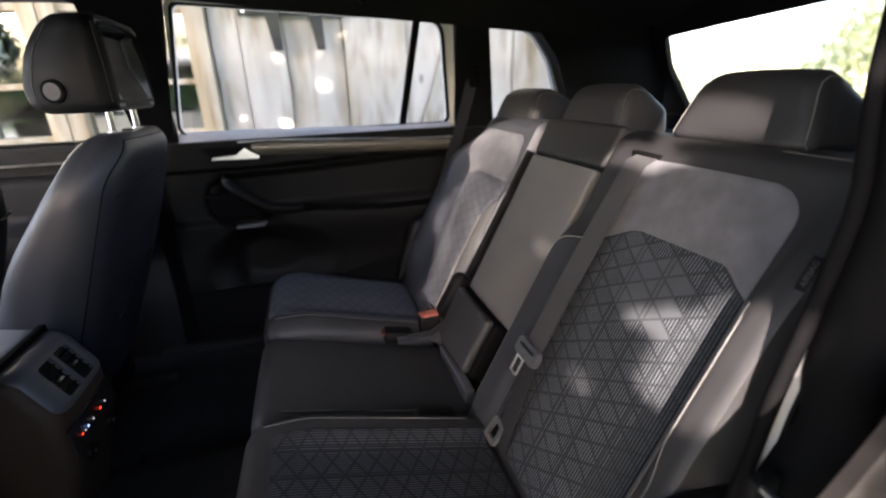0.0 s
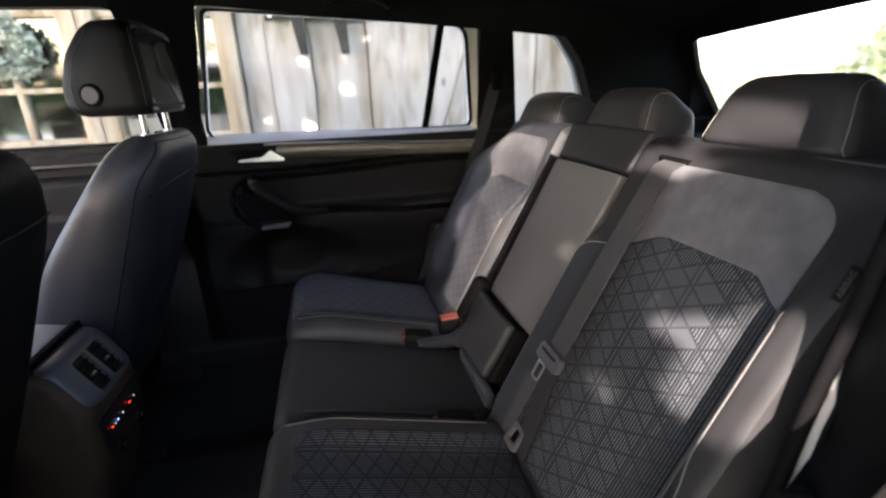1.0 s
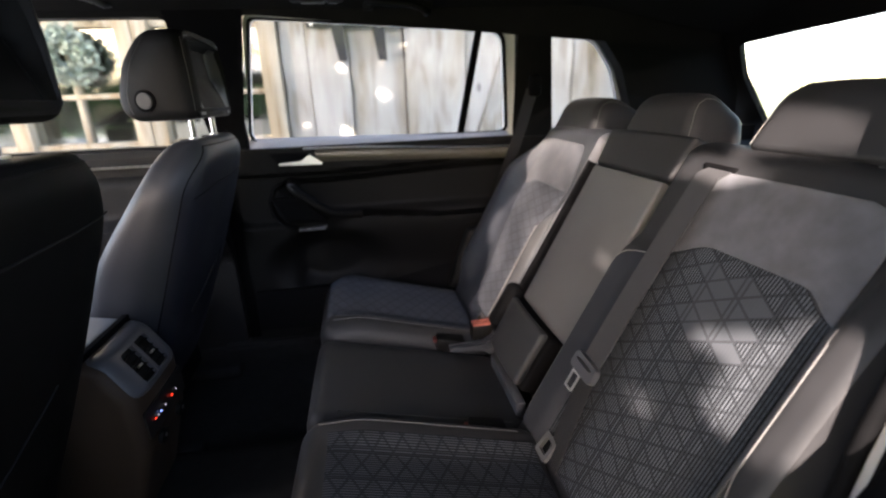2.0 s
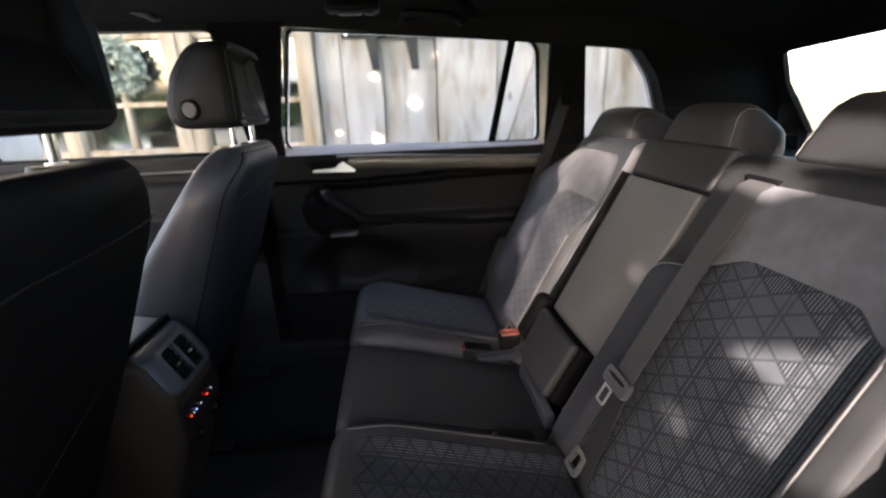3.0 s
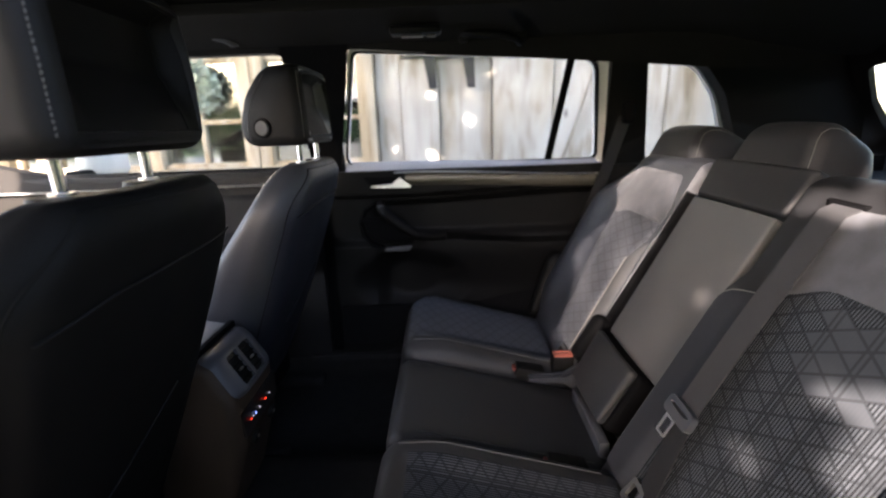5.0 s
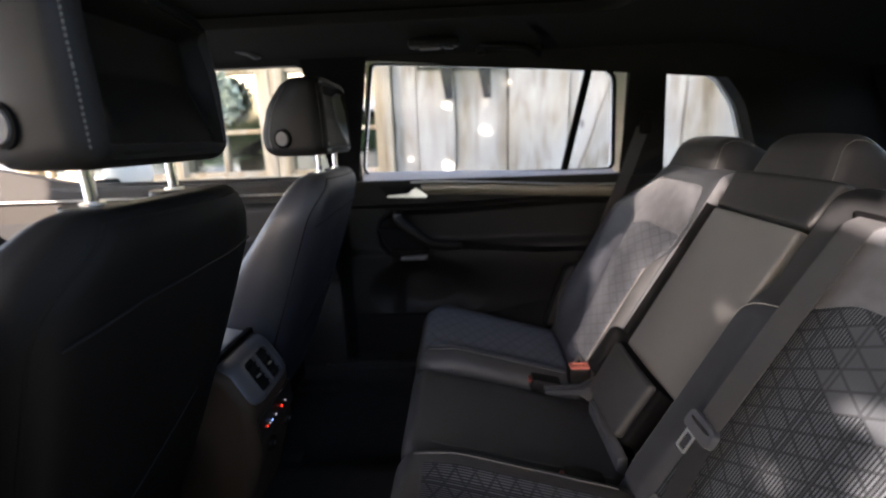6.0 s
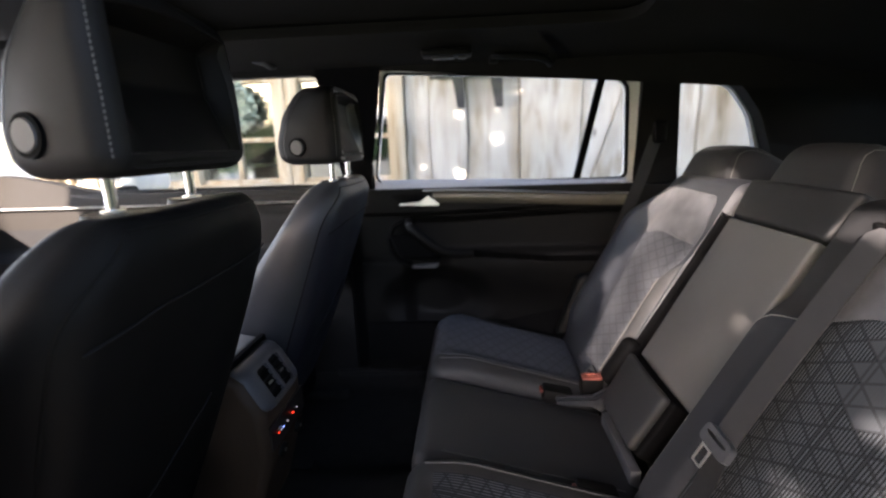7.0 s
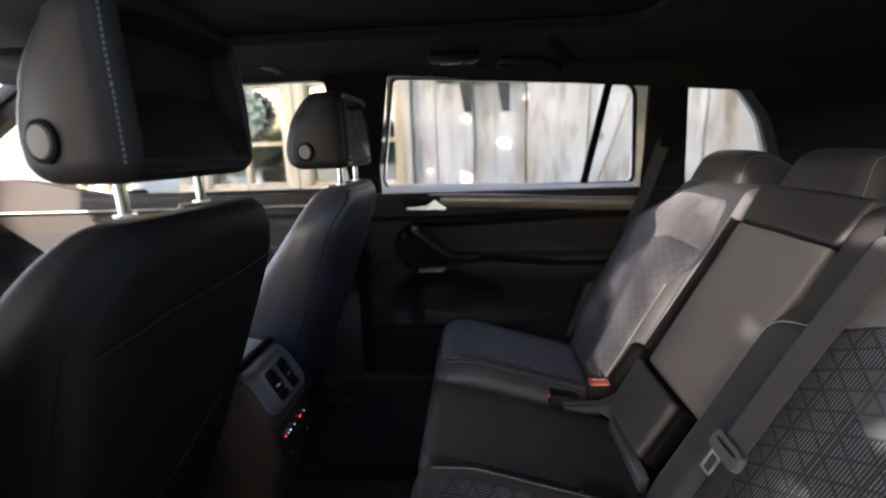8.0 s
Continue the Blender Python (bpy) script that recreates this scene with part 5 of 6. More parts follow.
    for s in (-1, 1):
        for px, py, nm in ((0.0522, 0.1312, "rear_stitching"), (-0.040, 0.1389, "front_stitching")):
            bm = B()
            if px < 0:
                tube(bm, [hshape(Vector((px, s * py, z0))) for z0 in lin(-0.078, 0.078, 16)], 0.0006, 5)
            for k in range(26 if px > 0 else 0):
                z0 = -0.074 + 0.150 * k / 25
                yy = s * py
                a, b = hshape(Vector((px, yy, z0))), hshape(Vector((px, yy, z0 + 0.0032)))
                tube(bm, [a, b], 0.0008, 5)
            part(nm, bm, M["thread"] if px > 0 else M["leather_grey"], head)
        part("post", rod(B(), (hx - post, cy + s * 0.075, 1.12), (hx - post, cy + s * 0.075, 1.22), 0.0066, 20), M["chrome"], head, "chrome headrest post")
        bm = rod(B(), (hx - post, cy + s * 0.075, 0.464 + tall), (hx - post, cy + s * 0.075, 0.4790 + tall), 0.034, 32, 0.031)
        part("post_collar", bm, M["plastic"], body)
        part("collar_ring", rod(B(), (hx - post, cy + s * 0.075, 0.479 + tall), (hx - post, cy + s * 0.075, 0.4820 + tall), 0.0125, 24), M["satin"], body)
        c = hshape(Vector((-0.014, s * 0.139, -0.050)))
        n = (hshape(Vector((-0.004, s * 0.139, -0.050))) - c).cross(hshape(Vector((-0.014, s * 0.139, -0.040))) - c).normalized()
        n = n if n.y * s > 0 else -n
        btn = part("tilt_button", rod(B(), c - n * 0.012, c + n * 0.003, 0.024, 36, 0.022), M["rubber"], head)
        part("button_cap", rod(B(), c, c + n * 0.0055, 0.0175, 36, 0.016), M["leather_grey"], btn)
    return seat


# twin seats; panel and wing colours carry each one's shade and light
front_seat(-0.340, 0.035, -0.336, 0.064, 0.118, 1.286, 0.673, "darkened_leather", "headrest_back", "black leather driver's seat seen from behind, headrest raised")
front_seat(0.328, 0.07, -0.307, 0.040, 0.138, 1.265, 0.655, "leather_skylit", "cap_grey", "black leather passenger seat with raised headrest")

# ---- centre console ----
con = thing("centre_console", (-0.7, 0, 0.38), "dark centre console with rear air vents and lit climate panel", "console")
def con_face(y, z):
    """Rear face: upright climate panel, vent panel leaning forward above it."""
    return -0.422 - 0.58 * max(0.0, z - 0.69) - 2.2 * max(0.0, z - 0.755) ** 1.5 - 0.3 * max(0.0, 0.58 - z) - 0.3 * y * y


def con_shape(p):
    z = 0.578 + p.z
    t = p.x / 0.8 + 0.5
    front = -1.25
    return Vector((front + (con_face(p.y, z) - front) * t, p.y, z))


body = part("body", pad(B(), (0.8, 0.205, 0.40), 0.025, con_shape, (10, 8, 16), 4), M["console"], con, "brown-black moulded console body")


def face(a, b, d):
    z = 0.728 + b
    return (con_face(a, z) + d * (0.83 if z > 0.69 else 1.0), a, z + d * (0.56 if z > 0.69 else 0.0))


vent_in = rounded([(-0.052, -0.031), (0.052, -0.031), (0.051, 0.031), (-0.051, 0.031)], 0.008)
vent_out = rounded([(-0.101, -0.046), (0.110, -0.046), (0.110, 0.058), (-0.100, 0.058)], 0.026)
bm = B()
n = 72
loops = []
for k in range(-1, 9):
    q = max(0, k) / 8
    a, b = spokes(vent_in, (0, 0), n), spokes(vent_out, (0, 0), n)
    depth = 0.001 if k < 0 else -0.028 + 0.038 * math.sqrt(max(0.0, 1 - q ** 2.2))
    loops.append([bm.verts.new(face(*(u.lerp(w, q)), depth)) for u, w in zip(a, b)])
for la, lb in zip(loops, loops[1:]):
    for k in range(n):
        bm.faces.new([la[k], la[(k + 1) % n], lb[(k + 1) % n], lb[k]])
bez = part("vent_bezel", bm, M["cap_grey"], con, "rounded grey vent surround")
part("vent_well", slab(B(), vent_in, lambda a, b, d: face(a, b, d + 0.0008), 0.001), M["plastic"], bez)
part("vent_divider", slab(B(), [(-0.005, -0.031), (0.005, -0.031), (0.005, 0.031), (-0.005, 0.031)], lambda a, b, d: face(a, b, d + 0.001), 0.009), M["cap_grey"], bez)
for s in (-1, 1):
    for k in range(4):
        zb = -0.020 + 0.0135 * k
        part("vent_slat", slab(B(), [(s * 0.0285 - 0.0225, zb - 0.0009), (s * 0.0285 + 0.0225, zb - 0.0009), (s * 0.0285 + 0.0225, zb + 0.0009), (s * 0.0285 - 0.0225, zb + 0.0009)], lambda a, b, d: face(a, b - 0.4 * d, d + 0.001), 0.006), M["plastic"], bez)
    part("vent_tab", slab(B(), [(s * 0.028 - 0.006, -0.0045), (s * 0.028 + 0.006, -0.0045), (s * 0.028 + 0.006, -0.001), (s * 0.028 - 0.006, -0.001)], lambda a, b, d: face(a, b, d + 0.005), 0.005), M["satin"], bez, "small chrome vent tab")
part("armrest_lid", pad(B(), (0.36, 0.196, 0.045), 0.018, lambda p: Vector((-0.685 + p.x, p.y, 0.768 + p.z + 0.006 - 0.012 * smooth(0.1, 0.18, p.x))), (6, 6, 3)), M["lit_lid"], con, "armrest lid with sky light put into its pale colour")
part("lid_gap", box(B(), -0.512, -0.498, -0.099, 0.099, 0.735, 0.788, 0.003), M["rubber"], con, "black gap behind the armrest lid")
pan = part("climate_panel", slab(B(), rounded([(-0.088, -0.128), (0.088, -0.128), (0.090, -0.070), (-0.090, -0.070)], 0.008), lambda a, b, d: face(a, b, d + 0.001), 0.004), M["gloss"], con, "gloss black rear climate panel")
for a, w, mk, nm in ((-0.072, 0.004, "red_light", "red_indicator"), (-0.058, 0.003, "white_light", "white_symbol"), (-0.044, 0.005, "blue_light", "blue_indicator"), (-0.018, 0.004, "white_light", "white_symbol"), (0.022, 0.007, "red_light", "red_indicator"), (0.050, 0.003, "white_light", "white_symbol")):
    a, w = 0.82 * a, 0.5 * w
    part(nm, slab(B(), [(a - w, -0.1015), (a + w, -0.1015), (a + w * 0.7, -0.099), (a - w * 0.7, -0.099)], lambda p, q, d: face(p, q, d + 0.0055), 0.001), M[mk], pan)
for a in (-0.045, 0.045):
    c = Vector(face(a, -0.150, 0.0))
    cover = part("socket_cover", rod(B(), c, c + Vector((0.008, 0, -0.002)), 0.016, 24), M["plastic"], con)
    part("socket_pin", rod(B(), c + Vector((0.008, 0, 0)), c + Vector((0.010, 0, 0)), 0.004, 12), M["satin"], cover)


# ---- outside ----
rnd = random.Random(4)
bm = sheet(B(), lambda u, v: (u, v, 0.35 * noise.noise((u * 0.05, v * 0.05, 0)) * smooth(8, 30, math.hypot(u, v)) * smooth(0, 8, u) + 5.0 * smooth(14, 60, u) * smooth(60, -30, v)), [-400, -150, -60, -30, -15, -8, -4, 0, 4, 8, 12, 16, 20, 26, 34, 45, 60, 150, 400], [-400, -150, -60, -30, -15, -8, -4, 0, 4, 8, 15, 30, 60, 150, 400])
single("ground", bm, M["grass"], "mown green lawn reaching to a rising meadow", "lawn", **structure)
bm = sheet(B(), lambda u, v: (u, v, 0.03 + 0.35 * noise.noise((u * 0.05, v * 0.05, 0)) * smooth(8, 30, math.hypot(u, v)) + 5.0 * smooth(14, 60, u) * smooth(60, -30, v)), lin(9, 140, 50), lin(-30, 140, 50), None, lambda u, v: (u, v, -0.5))
single("meadow", bm, M["straw"], "pale dry sunlit meadow behind the car", "meadow", **structure)
bm = sheet(B(), lambda u, v: (u, v, 0.03), lin(-40, 4, 12), lin(-1.6, 2.4, 6), None, lambda u, v: (u, v, -0.05))
single("driveway", bm, M["gravel"], "pale gravel drive beside the barn", "driveway", **structure)

WALL = 2.30
barn = thing("barn_wall", (0.5, WALL, 0.0), "weathered grey board wall with pale timber window frames", "barn", **structure)
part("backing", box(B(), -3.1, 2.43, WALL + 0.07, WALL + 0.2, 0, 4.2, 0), M["dark_gap"], barn)


def waney(x, z, seed, amp):
    return x + amp * (noise.noise((z * 1.3, seed * 7.3, 0.2)) + 0.45 * noise.noise((z * 5.1, seed * 3.1, 4.0)))


EDGES = [(-0.43, 0.002), (-0.272, 0.006), (-0.03, 0.030), (0.326, 0.010), (0.73, 0.02), (0.90, 0.02), (1.17, 0.02), (1.479, 0.012), (1.82, 0.02), (2.1, 0.02), (2.42, 0.005)]
for i, ((xa, wa), (xb, wb)) in enumerate(zip(EDGES, EDGES[1:])):
    slant_a = 0.34 if i == 5 else 0.0
    slant_b = 0.34 if i == 4 else 0.0
    proud = 0.022 * (i % 2) + 0.006 * rnd.random()
    gap = 0.002 + 0.004 * rnd.random()
    def board(u, v, d, gap=gap, xa=xa, xb=xb, wa=wa, wb=wb, i=i, proud=proud, sa=slant_a, sb=slant_b):
        wear = 0.010 * max(0.0, noise.noise((v * 4.3, i * 5.7, 1.1))) + 0.006 * max(0.0, noise.noise((v * 13.0, i * 2.9, 7.1)))
        a = waney(xa, v, i, wa) + gap + wear + sa * (v - 1.25)
        b = waney(xb, v, i + 1, wb) - gap + sb * (v - 1.25)
        warp = 0.006 * noise.noise((u * 2, v * 0.8, i * 3.3))
        edge = 0.004 * (1 - smooth(0, 0.08, min(u, 1 - u)))
        return (a + (b - a) * u, WALL - proud + warp + edge + d, v)
    bm = sheet(B(), lambda u, v: board(u, v, 0.0), lin(0, 1, 8), lin(0, 4.0, 130), None, lambda u, v: board(u, v, 0.03))
    part("board", bm, M["board"], barn)


def post(x0, x1, z0=0.0, z1=4.0, y0=WALL - 0.06, name="timber_post"):
    bm = box(B(), x0, x1, y0, WALL + 0.06, z0, z1, 0.006)
    return part(name, bm, M["timber"], barn)


post(-0.548, -0.438)
for x0, x1 in ((-1.325, -1.235), (-1.228, -1.145), (-1.985, -1.895), (-2.74, -2.65), (-3.1, -3.0)):
    post(x0, x1)
for n, (x0, x1, munt) in enumerate(((-1.145, -0.548, -0.85), (-1.895, -1.325, -1.61), (-2.65, -1.985, -2.32), (-3.0, -2.74, -2.9))):
    win = thing("window_%d" % (n + 1), (munt, WALL, 1.0), "timber-framed barn window with dark reflecting panes", "window", **structure)
    part("top_rail", box(B(), x0, x1, WALL - 0.03, WALL + 0.03, 1.655, 1.735, 0.005), M["timber"], win)
    part("bottom_rail", box(B(), x0, x1, WALL - 0.03, WALL + 0.03, 0.965, 1.02, 0.005), M["timber"], win)
    part("cross_bar", box(B(), x0, x1, WALL - 0.02, WALL + 0.03, 1.272, 1.302, 0.004), M["timber"], win)
    part("muntin", box(B(), munt - 0.016, munt + 0.016, WALL - 0.018, WALL + 0.03, 1.02, 1.655, 0.004), M["timber"], win)
    for a, b in ((x0, munt), (munt, x1)):
        for c, d in ((1.02, 1.287), (1.287, 1.655), (1.735, 2.6)):
            part("glass_pane", box(B(), a, b, WALL + 0.012, WALL + 0.018, c, d, 0), M["house_pane"], win)
    part("lower_board", box(B(), x0, x1, WALL - 0.01, WALL + 0.03, 0.0, 0.965, 0.004), M["board"], win)
    part("sill", box(B(), x0 - 0.02, x1 + 0.02, WALL - 0.10, WALL - 0.03, 0.955, 0.99, 0.006), M["timber"], win)

# hay-door hinge on the wall
hinge = thing("iron_bracket", (0.06, WALL - 0.06, 1.65), "black iron wall bracket bolted to the boards", "bracket")
part("plate", box(B(), -0.255, 0.38, WALL - 0.062, WALL - 0.05, 1.63, 1.74, 0.004), M["iron"], hinge)
for x0 in (-0.075, 0.17):
    bm = slab(B(), [(x0 - 0.045, 1.70), (x0 + 0.04, 1.70), (x0 + 0.045, 1.44), (x0 - 0.002, 1.44)], lambda a, b, d: (a, WALL - 0.10 + d, b), 0.04)
    part("arm", bm, M["iron"], hinge)
for x in (-0.225, 0.04, 0.34):
    part("bolt", rod(B(), (x, WALL - 0.07, 1.655), (x, WALL - 0.06, 1.655), 0.011, 10), M["satin"], hinge)

# wreath
def leaves(bm, count, place, size, seed):
    r = random.Random(seed)
    verts, faces = [], []
    for k in range(count):
        c = Vector(place(r))
        n = Vector((r.gauss(0, 1), r.gauss(0, 1), r.gauss(0, 1))).normalized()
        t = n.orthogonal().normalized()
        t = Matrix.Rotation(r.random() * 6.28, 3, n) @ t
        b = n.cross(t)
        L = size * r.uniform(0.6, 1.3)
        w = L * 0.28
        q = [c - t * L / 2, c + b * w + n * w * 0.3, c + t * L / 2, c - b * w + n * w * 0.3]
        vs = [bm.verts.new(p) for p in q]
        bm.faces.new([vs[0], vs[1], vs[2]])
        bm.faces.new([vs[0], vs[2], vs[3]])
    return bm


def leaf_part(name, count, place, size, seed, mat, parent):
    bm = leaves(B(), count, place, size, seed)
    return part(name, bm, mat, parent, sharp=180)


WR = Vector((-1.585, WALL - 0.06, 1.50))
wreath = thing("wreath", WR, "pale green leafy wreath hung on the barn window", "wreath")
bm = tube(B(), [WR + Vector((0.10 * math.cos(a), 0, 0.105 * math.sin(a))) for a in lin(0, 2 * math.pi, 28)[:-1]], 0.018, 8, True)
part("twig_ring", bm, M["bark"], wreath)


def wreath_place(r):
    a, d = r.random() * 2 * math.pi, r.gauss(0, 1)
    rad = 0.105 + r.gauss(0, 0.026)
    return WR + Vector((rad * math.cos(a), r.gauss(-0.02, 0.02), rad * math.sin(a) * 1.02))


leaf_part("foliage", 1500, wreath_place, 0.045, 3, M["wreath_leaf"], wreath)

# bushes and trees seen through the rear window, the windscreen, and round the lawn
def bush(x, y, z, w, h, seed, count=6000, size=0.16):
    b = thing("bush", (x, y, z), "bush at the meadow's edge with sun glare put into its leaf colour", "bush", "bushes")
    def place(r):
        while True:
            p = Vector((r.uniform(-1, 1), r.uniform(-1, 1), r.uniform(0, 1)))
            d = math.hypot(p.x, p.y) ** 2 + p.z ** 2
            lump = 0.75 + 0.4 * noise.noise(Vector((p.x * 1.7, p.y * 1.7, p.z * 2 + seed)))
            if d < lump and d > lump * 0.3:
                return Vector((x + p.x * w, y + p.y * w, z + p.z * h))
    leaf_part("leaves", count, place, size, seed, M["glare_leaf"], b)
    for k in range(4):
        a = k * 1.6 + seed
        part("stem", rod(B(), (x, y, z - 0.2), (x + 0.4 * w * math.cos(a), y + 0.4 * w * math.sin(a), z + 0.6 * h), 0.05, 8, 0.015), M["bark"], b)


for k, (x, y, w, h) in enumerate(((9.5, 4.6, 1.5, 3.4), (12, 6.6, 1.9, 2.6), (11.5, 3.4, 1.8, 3.6), (17, 13, 2.6, 2.0), (15, 8.6, 1.6, 1.6), (20, 9, 2.6, 3.6))):
    bush(x, y, 0.2, w, h, k + 10)


def tree(x, y, h, w, seed, count=6000, size=0.22, z0=0.0):
    t = thing("tree", (x, y, z0), "broad leafy tree standing on the lawn", "tree", "trees")
    r = random.Random(seed)
    bm = B()
    tube(bm, [(x, y, z0 - 0.2), (x + 0.05, y, z0 + h * 0.3), (x - 0.1, y + 0.05, z0 + h * 0.75)], 0.16, 10)
    part("trunk", bm, M["bark"], t)
    tips = []
    for k in range(9):
        a = k * 2.4 + seed
        tip = Vector((x + w * 0.7 * math.cos(a), y + w * 0.7 * math.sin(a), z0 + h * (0.5 + 0.45 * r.random())))
        tips.append(tip)
        part("limb", rod(B(), (x, y, z0 + h * (0.28 + 0.03 * k)), tip, 0.07, 8, 0.02), M["bark"], t)
    tips += [Vector((x + r.gauss(0, w * 0.45), y + r.gauss(0, w * 0.45), z0 + h * r.uniform(0.5, 1.0))) for k in range(14)]
    def place(q):
        c = tips[q.randrange(len(tips))]
        return c + Vector((q.gauss(0, w * 0.22), q.gauss(0, w * 0.22), q.gauss(0, h * 0.09)))
    leaf_part("crown", count, place, size, seed, M["leaf"], t)


for k, (x, y, h, w) in enumerate(((-22, -32, 9, 3.5), (-10, -34, 10, 4), (3, -30, 9, 4), (14, -30, 10, 4))):
    tree(x, y, h, w, k + 40)


def shade_tree():
    """Unseen tree between sun and car: dense low crown, gaps cut to shape dapples."""
    mid = Vector((0.3, 0.3, 1.2)) + SUN * 9.0
    aside = Vector((-SUN.y, SUN.x, 0)).normalized()
    over = SUN.cross(aside).normalized()
    if over.z < 0:
        over = -over
    foot = mid - aside * 3.0
    x, y = foot.x, foot.y
    t = thing("tree", (x, y, 0), "unseen low dense tree with gaps cut to shape light on the car", "tree", "trees")
    part("trunk", tube(B(), [(x, y, -0.2), (x + 0.1, y, 2.5), (x, y + 0.1, 6.0)], 0.2, 10), M["bark"], t)
    for k in range(6):
        tip = Vector((x, y, 4.0 + 0.45 * k)) + aside * (1.4 + 0.4 * (k % 3)) + over * 0.2
        part("limb", rod(B(), (x, y, 3.2 + 0.4 * k), tip, 0.06, 8, 0.02), M["bark"], t)
    def flat(p):
        return Vector(((p - mid).dot(aside), (p - mid).dot(over)))
    shapes = [[flat(Vector(p)) for p in poly] for poly in PATCHES]
    shapes += [[flat(Vector(p)) + Vector((q * math.cos(k), q * math.sin(k))) for k in lin(0, 2 * math.pi, 9)[:-1]] for p, q in GAPS]
    def open_by(xy):
        """Distance of each place from the nearest opening, below nought inside one."""
        best = np.full(len(xy), 9.0)
        for poly in shapes:
            inside, dist = np.zeros(len(xy), bool), np.full(len(xy), 9.0)
            for a, b in zip(poly, poly[1:] + poly[:1]):
                e = np.array(b) - np.array(a)
                w = xy - np.array(a)
                t = np.clip((w @ e) / max(e @ e, 1e-12), 0, 1)
                dist = np.minimum(dist, np.hypot(*(w - t[:, None] * e).T))
                cross = (a.y > xy[:, 1]) != (b.y > xy[:, 1])
                inside ^= cross & (xy[:, 0] < a.x + (xy[:, 1] - a.y) * e[0] / (e[1] if abs(e[1]) > 1e-9 else 1e-9))
            best = np.minimum(best, np.where(inside, -dist, dist))
        return best
    def foliage(name, count, size, keep, seed):
        dice = np.random.default_rng(seed)
        xy = np.stack([dice.uniform(-3.3, 1.15, count), dice.uniform(-1.1, 1.28, count)], 1)
        gap = open_by(xy)
        xy = xy[(gap > keep[0]) & (gap < keep[1])]
        depth = dice.normal(0, 0.25, len(xy))
        spots = [mid + aside * float(a) + over * float(b) + SUN * float(d) for (a, b), d in zip(xy, depth)]
        spots = [p for p in spots if p.z > 1.0]
        queue = iter(spots)
        leaf_part(name, len(spots), lambda q: next(queue), size, seed, M["leaf"], t)
    foliage("crown", 70000, 0.125, (0.075, 20), 21)
    foliage("small_leaves", 300000, 0.036, (0.012, 0.10), 24)
    # high unseen limbs over the drive, added to cut sky light on cushions
    def above(q):
        a, b = q.uniform(-5.0, 5.0), q.uniform(-7.0, -1.2)
        return Vector((a, b, 5.0 + 0.25 * (a % 1.7) + q.gauss(0, 0.25) - 0.12 * b))
    leaf_part("upper_crown", 9500, above, 0.32, 22, M["leaf"], t)
    for k in range(5):
        part("limb", rod(B(), (x, y, 5.2), (-4 + 2 * k, -3.0, 5.5), 0.09, 8, 0.03), M["bark"], t)


# crown openings cut to place dapples, given by what their light falls on
def on_seat(points, lift):
    return [on_back(-a, b, lift) for a, b in points]


PATCHES = [
    # soft light on the far seat, filtered by the added tall tree
    [BASE + RISE * b + Vector((0, a, 0)) for a, b in ((0.56, 0.62), (0.54, 0.47), (0.455, 0.40), (0.455, 0.345), (0.53, 0.27), (0.545, 0.21), (0.47, 0.19), (0.43, 0.12), (0.36, 0.02), (0.19, 0.0), (0.15, 0.25), (0.15, 0.60))],
    on_seat([(0.400, 0.311), (0.445, 0.330), (0.496, 0.353), (0.529, 0.368), (0.516, 0.317), (0.51, 0.272), (0.500, 0.230), (0.474, 0.230), (0.462, 0.260), (0.470, 0.290), (0.440, 0.299)], 0.004),
    [BASE + Vector((0, -a, 0)) + RISE * b + OUT * 0.03 for a, b in ((0.54, 0.375), (0.575, 0.400), (0.602, 0.345), (0.615, 0.285), (0.606, 0.258), (0.561, 0.246), (0.543, 0.235), (0.538, 0.28), (0.522, 0.33))],
    on_seat([(0.336, 0.172), (0.355, 0.184), (0.402, 0.174), (0.390, 0.163), (0.354, 0.163)], 0.004),
    on_seat([(0.170, 0.524), (0.180, 0.548), (0.250, 0.562), (0.270, 0.549), (0.318, 0.541), (0.300, 0.524), (0.240, 0.526)], 0.0),
    [Vector((0.58, -0.22, 1.06)), Vector((0.60, -0.228, 1.09)), Vector((0.60, -0.251, 1.10)), Vector((0.59, -0.245, 1.065))],
    [Vector((0.62, y, z)) for y, z in ((-0.251, 1.122), (-0.273, 1.141), (-0.311, 1.151), (-0.30, 1.179), (-0.352, 1.175), (-0.401, 1.154), (-0.424, 1.13), (-0.373, 1.114), (-0.303, 1.104), (-0.262, 1.10))],
]
GAPS = [
    ((0.474, -0.097, 0.881), 0.006),
    ((0.18, WALL, 1.24), 0.036),
    ((-0.06, WALL, 1.40), 0.02),
    ((-0.34, WALL, 1.09), 0.028),
    ((-0.06, WALL, 1.00), 0.03),
    ((0.33, WALL, 1.54), 0.022),
    ((0.18, WALL, 1.43), 0.02),
    ((-1.72, 0.62, 1.04), 0.24),
]
shade_tree()


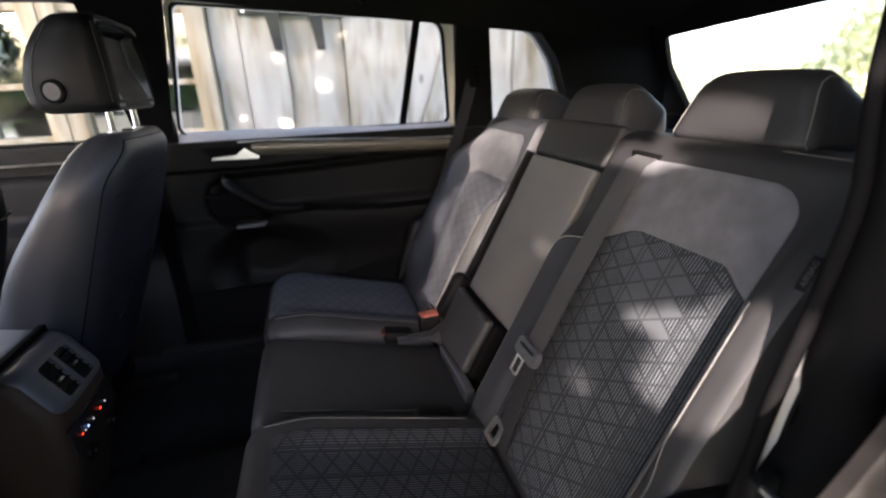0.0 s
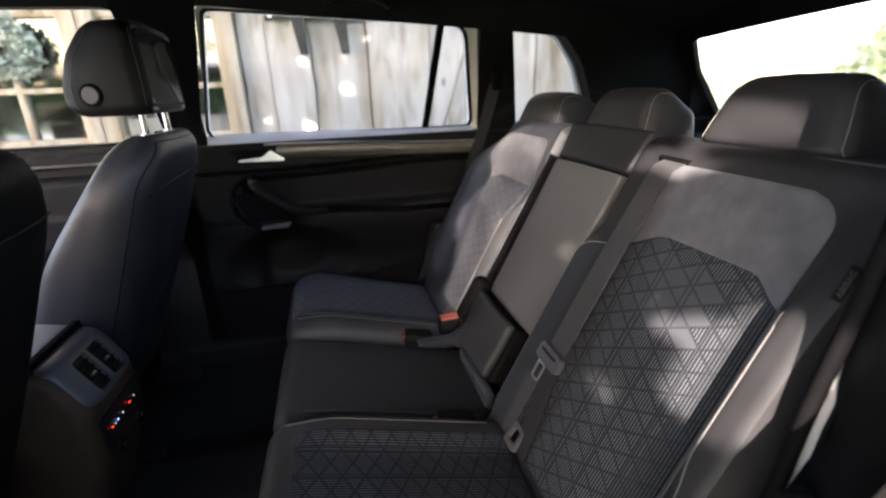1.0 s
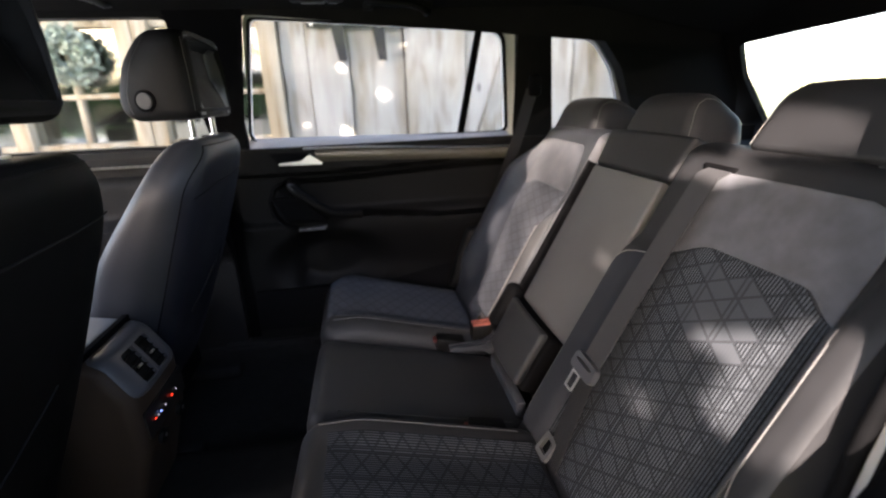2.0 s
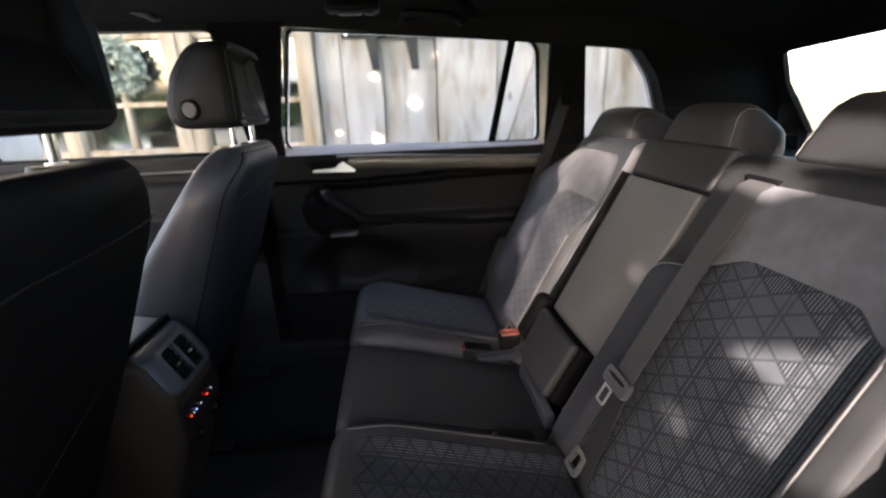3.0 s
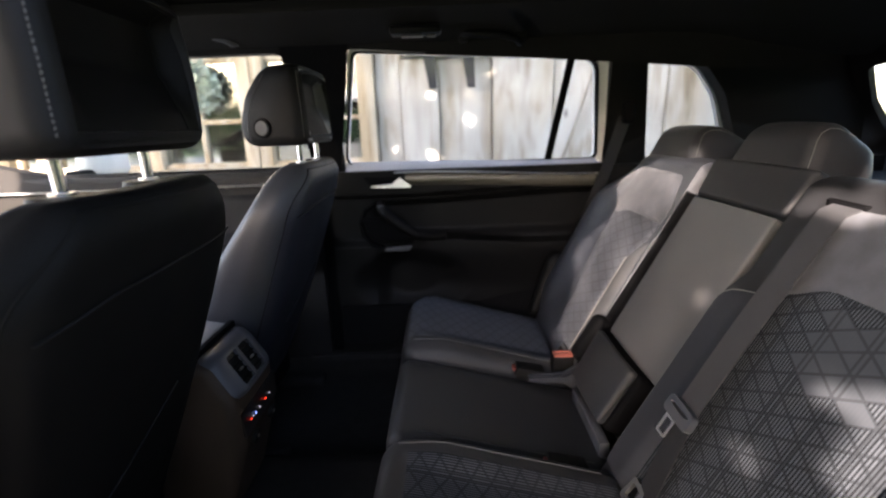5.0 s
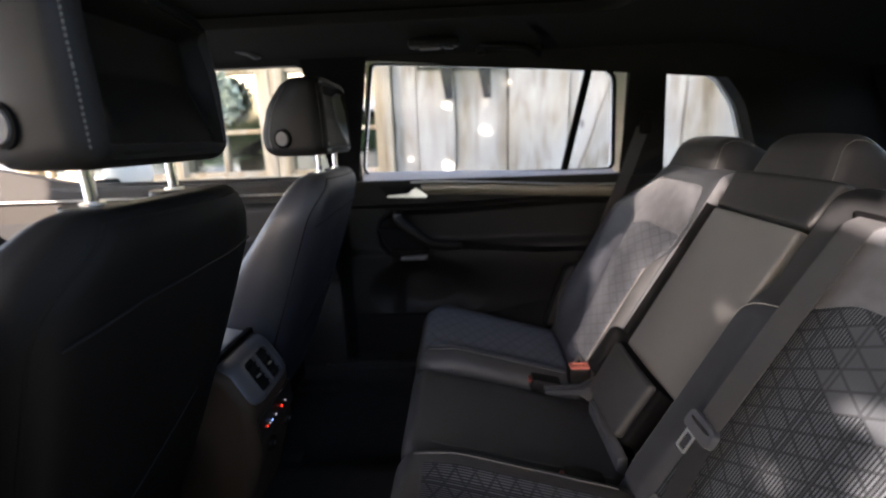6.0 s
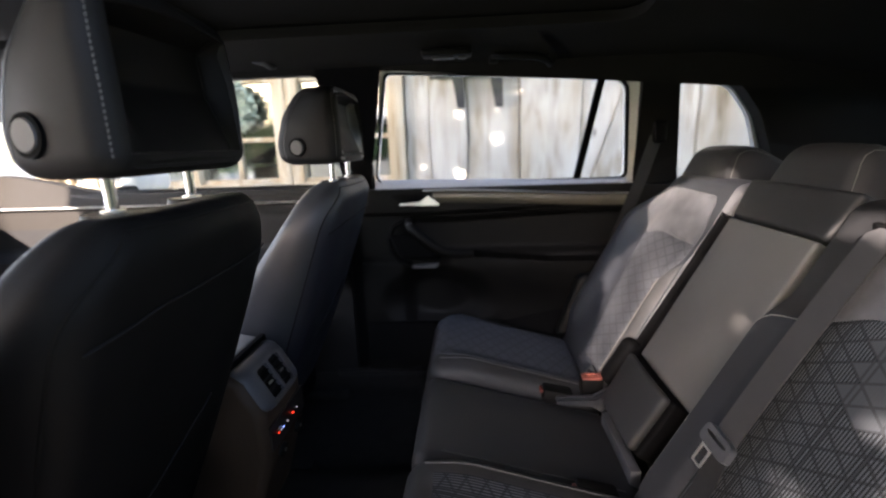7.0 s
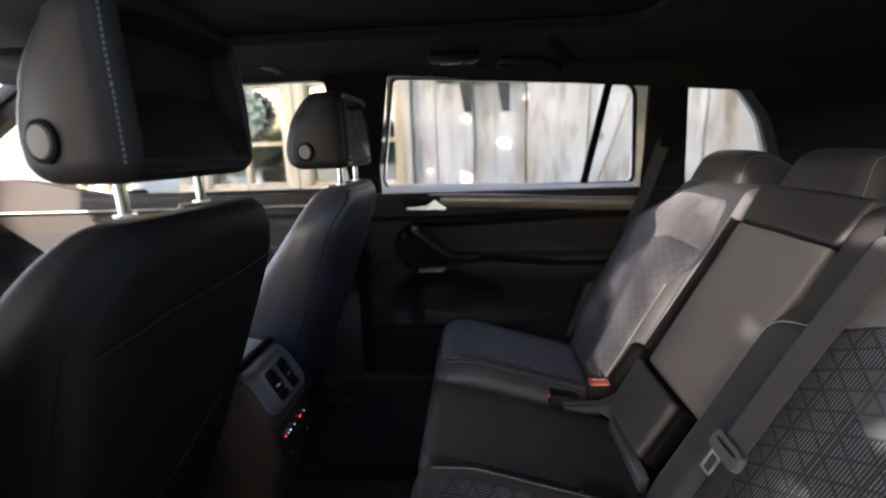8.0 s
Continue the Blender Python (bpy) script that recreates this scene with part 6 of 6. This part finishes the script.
def tall_tree(far_off, count, size):
    """Unseen high thin crown, added far sunward; dims and softens light between nearer leaves."""
    mid = Vector((0.45, 0.15, 0.95)) + SUN * far_off
    aside = Vector((-SUN.y, SUN.x, 0)).normalized()
    over = SUN.cross(aside).normalized()
    foot = mid - aside * 2.4
    t = thing("tree", (foot.x, foot.y, 0), "unseen tall tree added to soften sunlight on the far seat", "tree", "trees")
    part("trunk", tube(B(), [(foot.x, foot.y, -0.2), (foot.x + 0.3, foot.y, mid.z * 0.5), (foot.x, foot.y, mid.z)], 0.22, 10), M["bark"], t)
    for k in range(8):
        a = k * 2.4
        part("limb", rod(B(), (foot.x, foot.y, mid.z - 3.0 + 0.3 * k), mid + aside * (-1.0 + 0.4 * math.cos(a)) + over * (0.9 * math.sin(a)), 0.05, 8, 0.012), M["bark"], t)
    leaf_part("crown", count, lambda q: mid + aside * q.uniform(-1.5, 0.235) + over * q.uniform(-1.1, 1.1) + SUN * q.gauss(0, 0.6), size, 27, M["leaf"], t)


tall_tree(36.0, 9500, 0.06)

# evergreen hedge along the drive's open side, unseen, added to darken the interior
hedge = thing("hedge", (2.6, -2.3, 0), "unseen dark hedge added to block light from the open side", "hedge")
part("core", box(B(), 0.25, 6.0, -2.9, -2.1, 0, 1.75, 0.15), M["hedge"], hedge)
leaf_part("foliage", 5000, lambda r: (r.uniform(0.15, 6.1), r.gauss(-2.1, 0.05) if r.random() < 0.7 else r.uniform(-2.9, -2.1), r.uniform(0.0, 1.85)), 0.11, 31, M["hedge"], hedge)

# wood edge beyond the lawn, and the open gravel yard ahead of the car
woods = tagged(new("woodland_edge"), "dense dark green wood edge beyond the lawn", "woodland", "", "stuff")
woods.location = (-5, -36, 0)
part("understorey", box(B(), -50, 40, -40, -36, -0.5, 4.0, 0.4), M["hedge"], woods)
leaf_part("foliage", 12000, lambda r: (r.uniform(-50, 40), r.uniform(-36.6, -35.4), r.uniform(0.0, 1.0) ** 0.8 * 6.0), 0.7, 33, M["leaf"], woods)
bm = sheet(B(), lambda u, v: (u, v, 0.034), lin(-200, -7, 12), lin(-20, 150, 12), None, lambda u, v: (u, v, -0.05))
single("yard", bm, M["gravel"], "wide pale gravel yard ahead of the car", "yard", **structure)
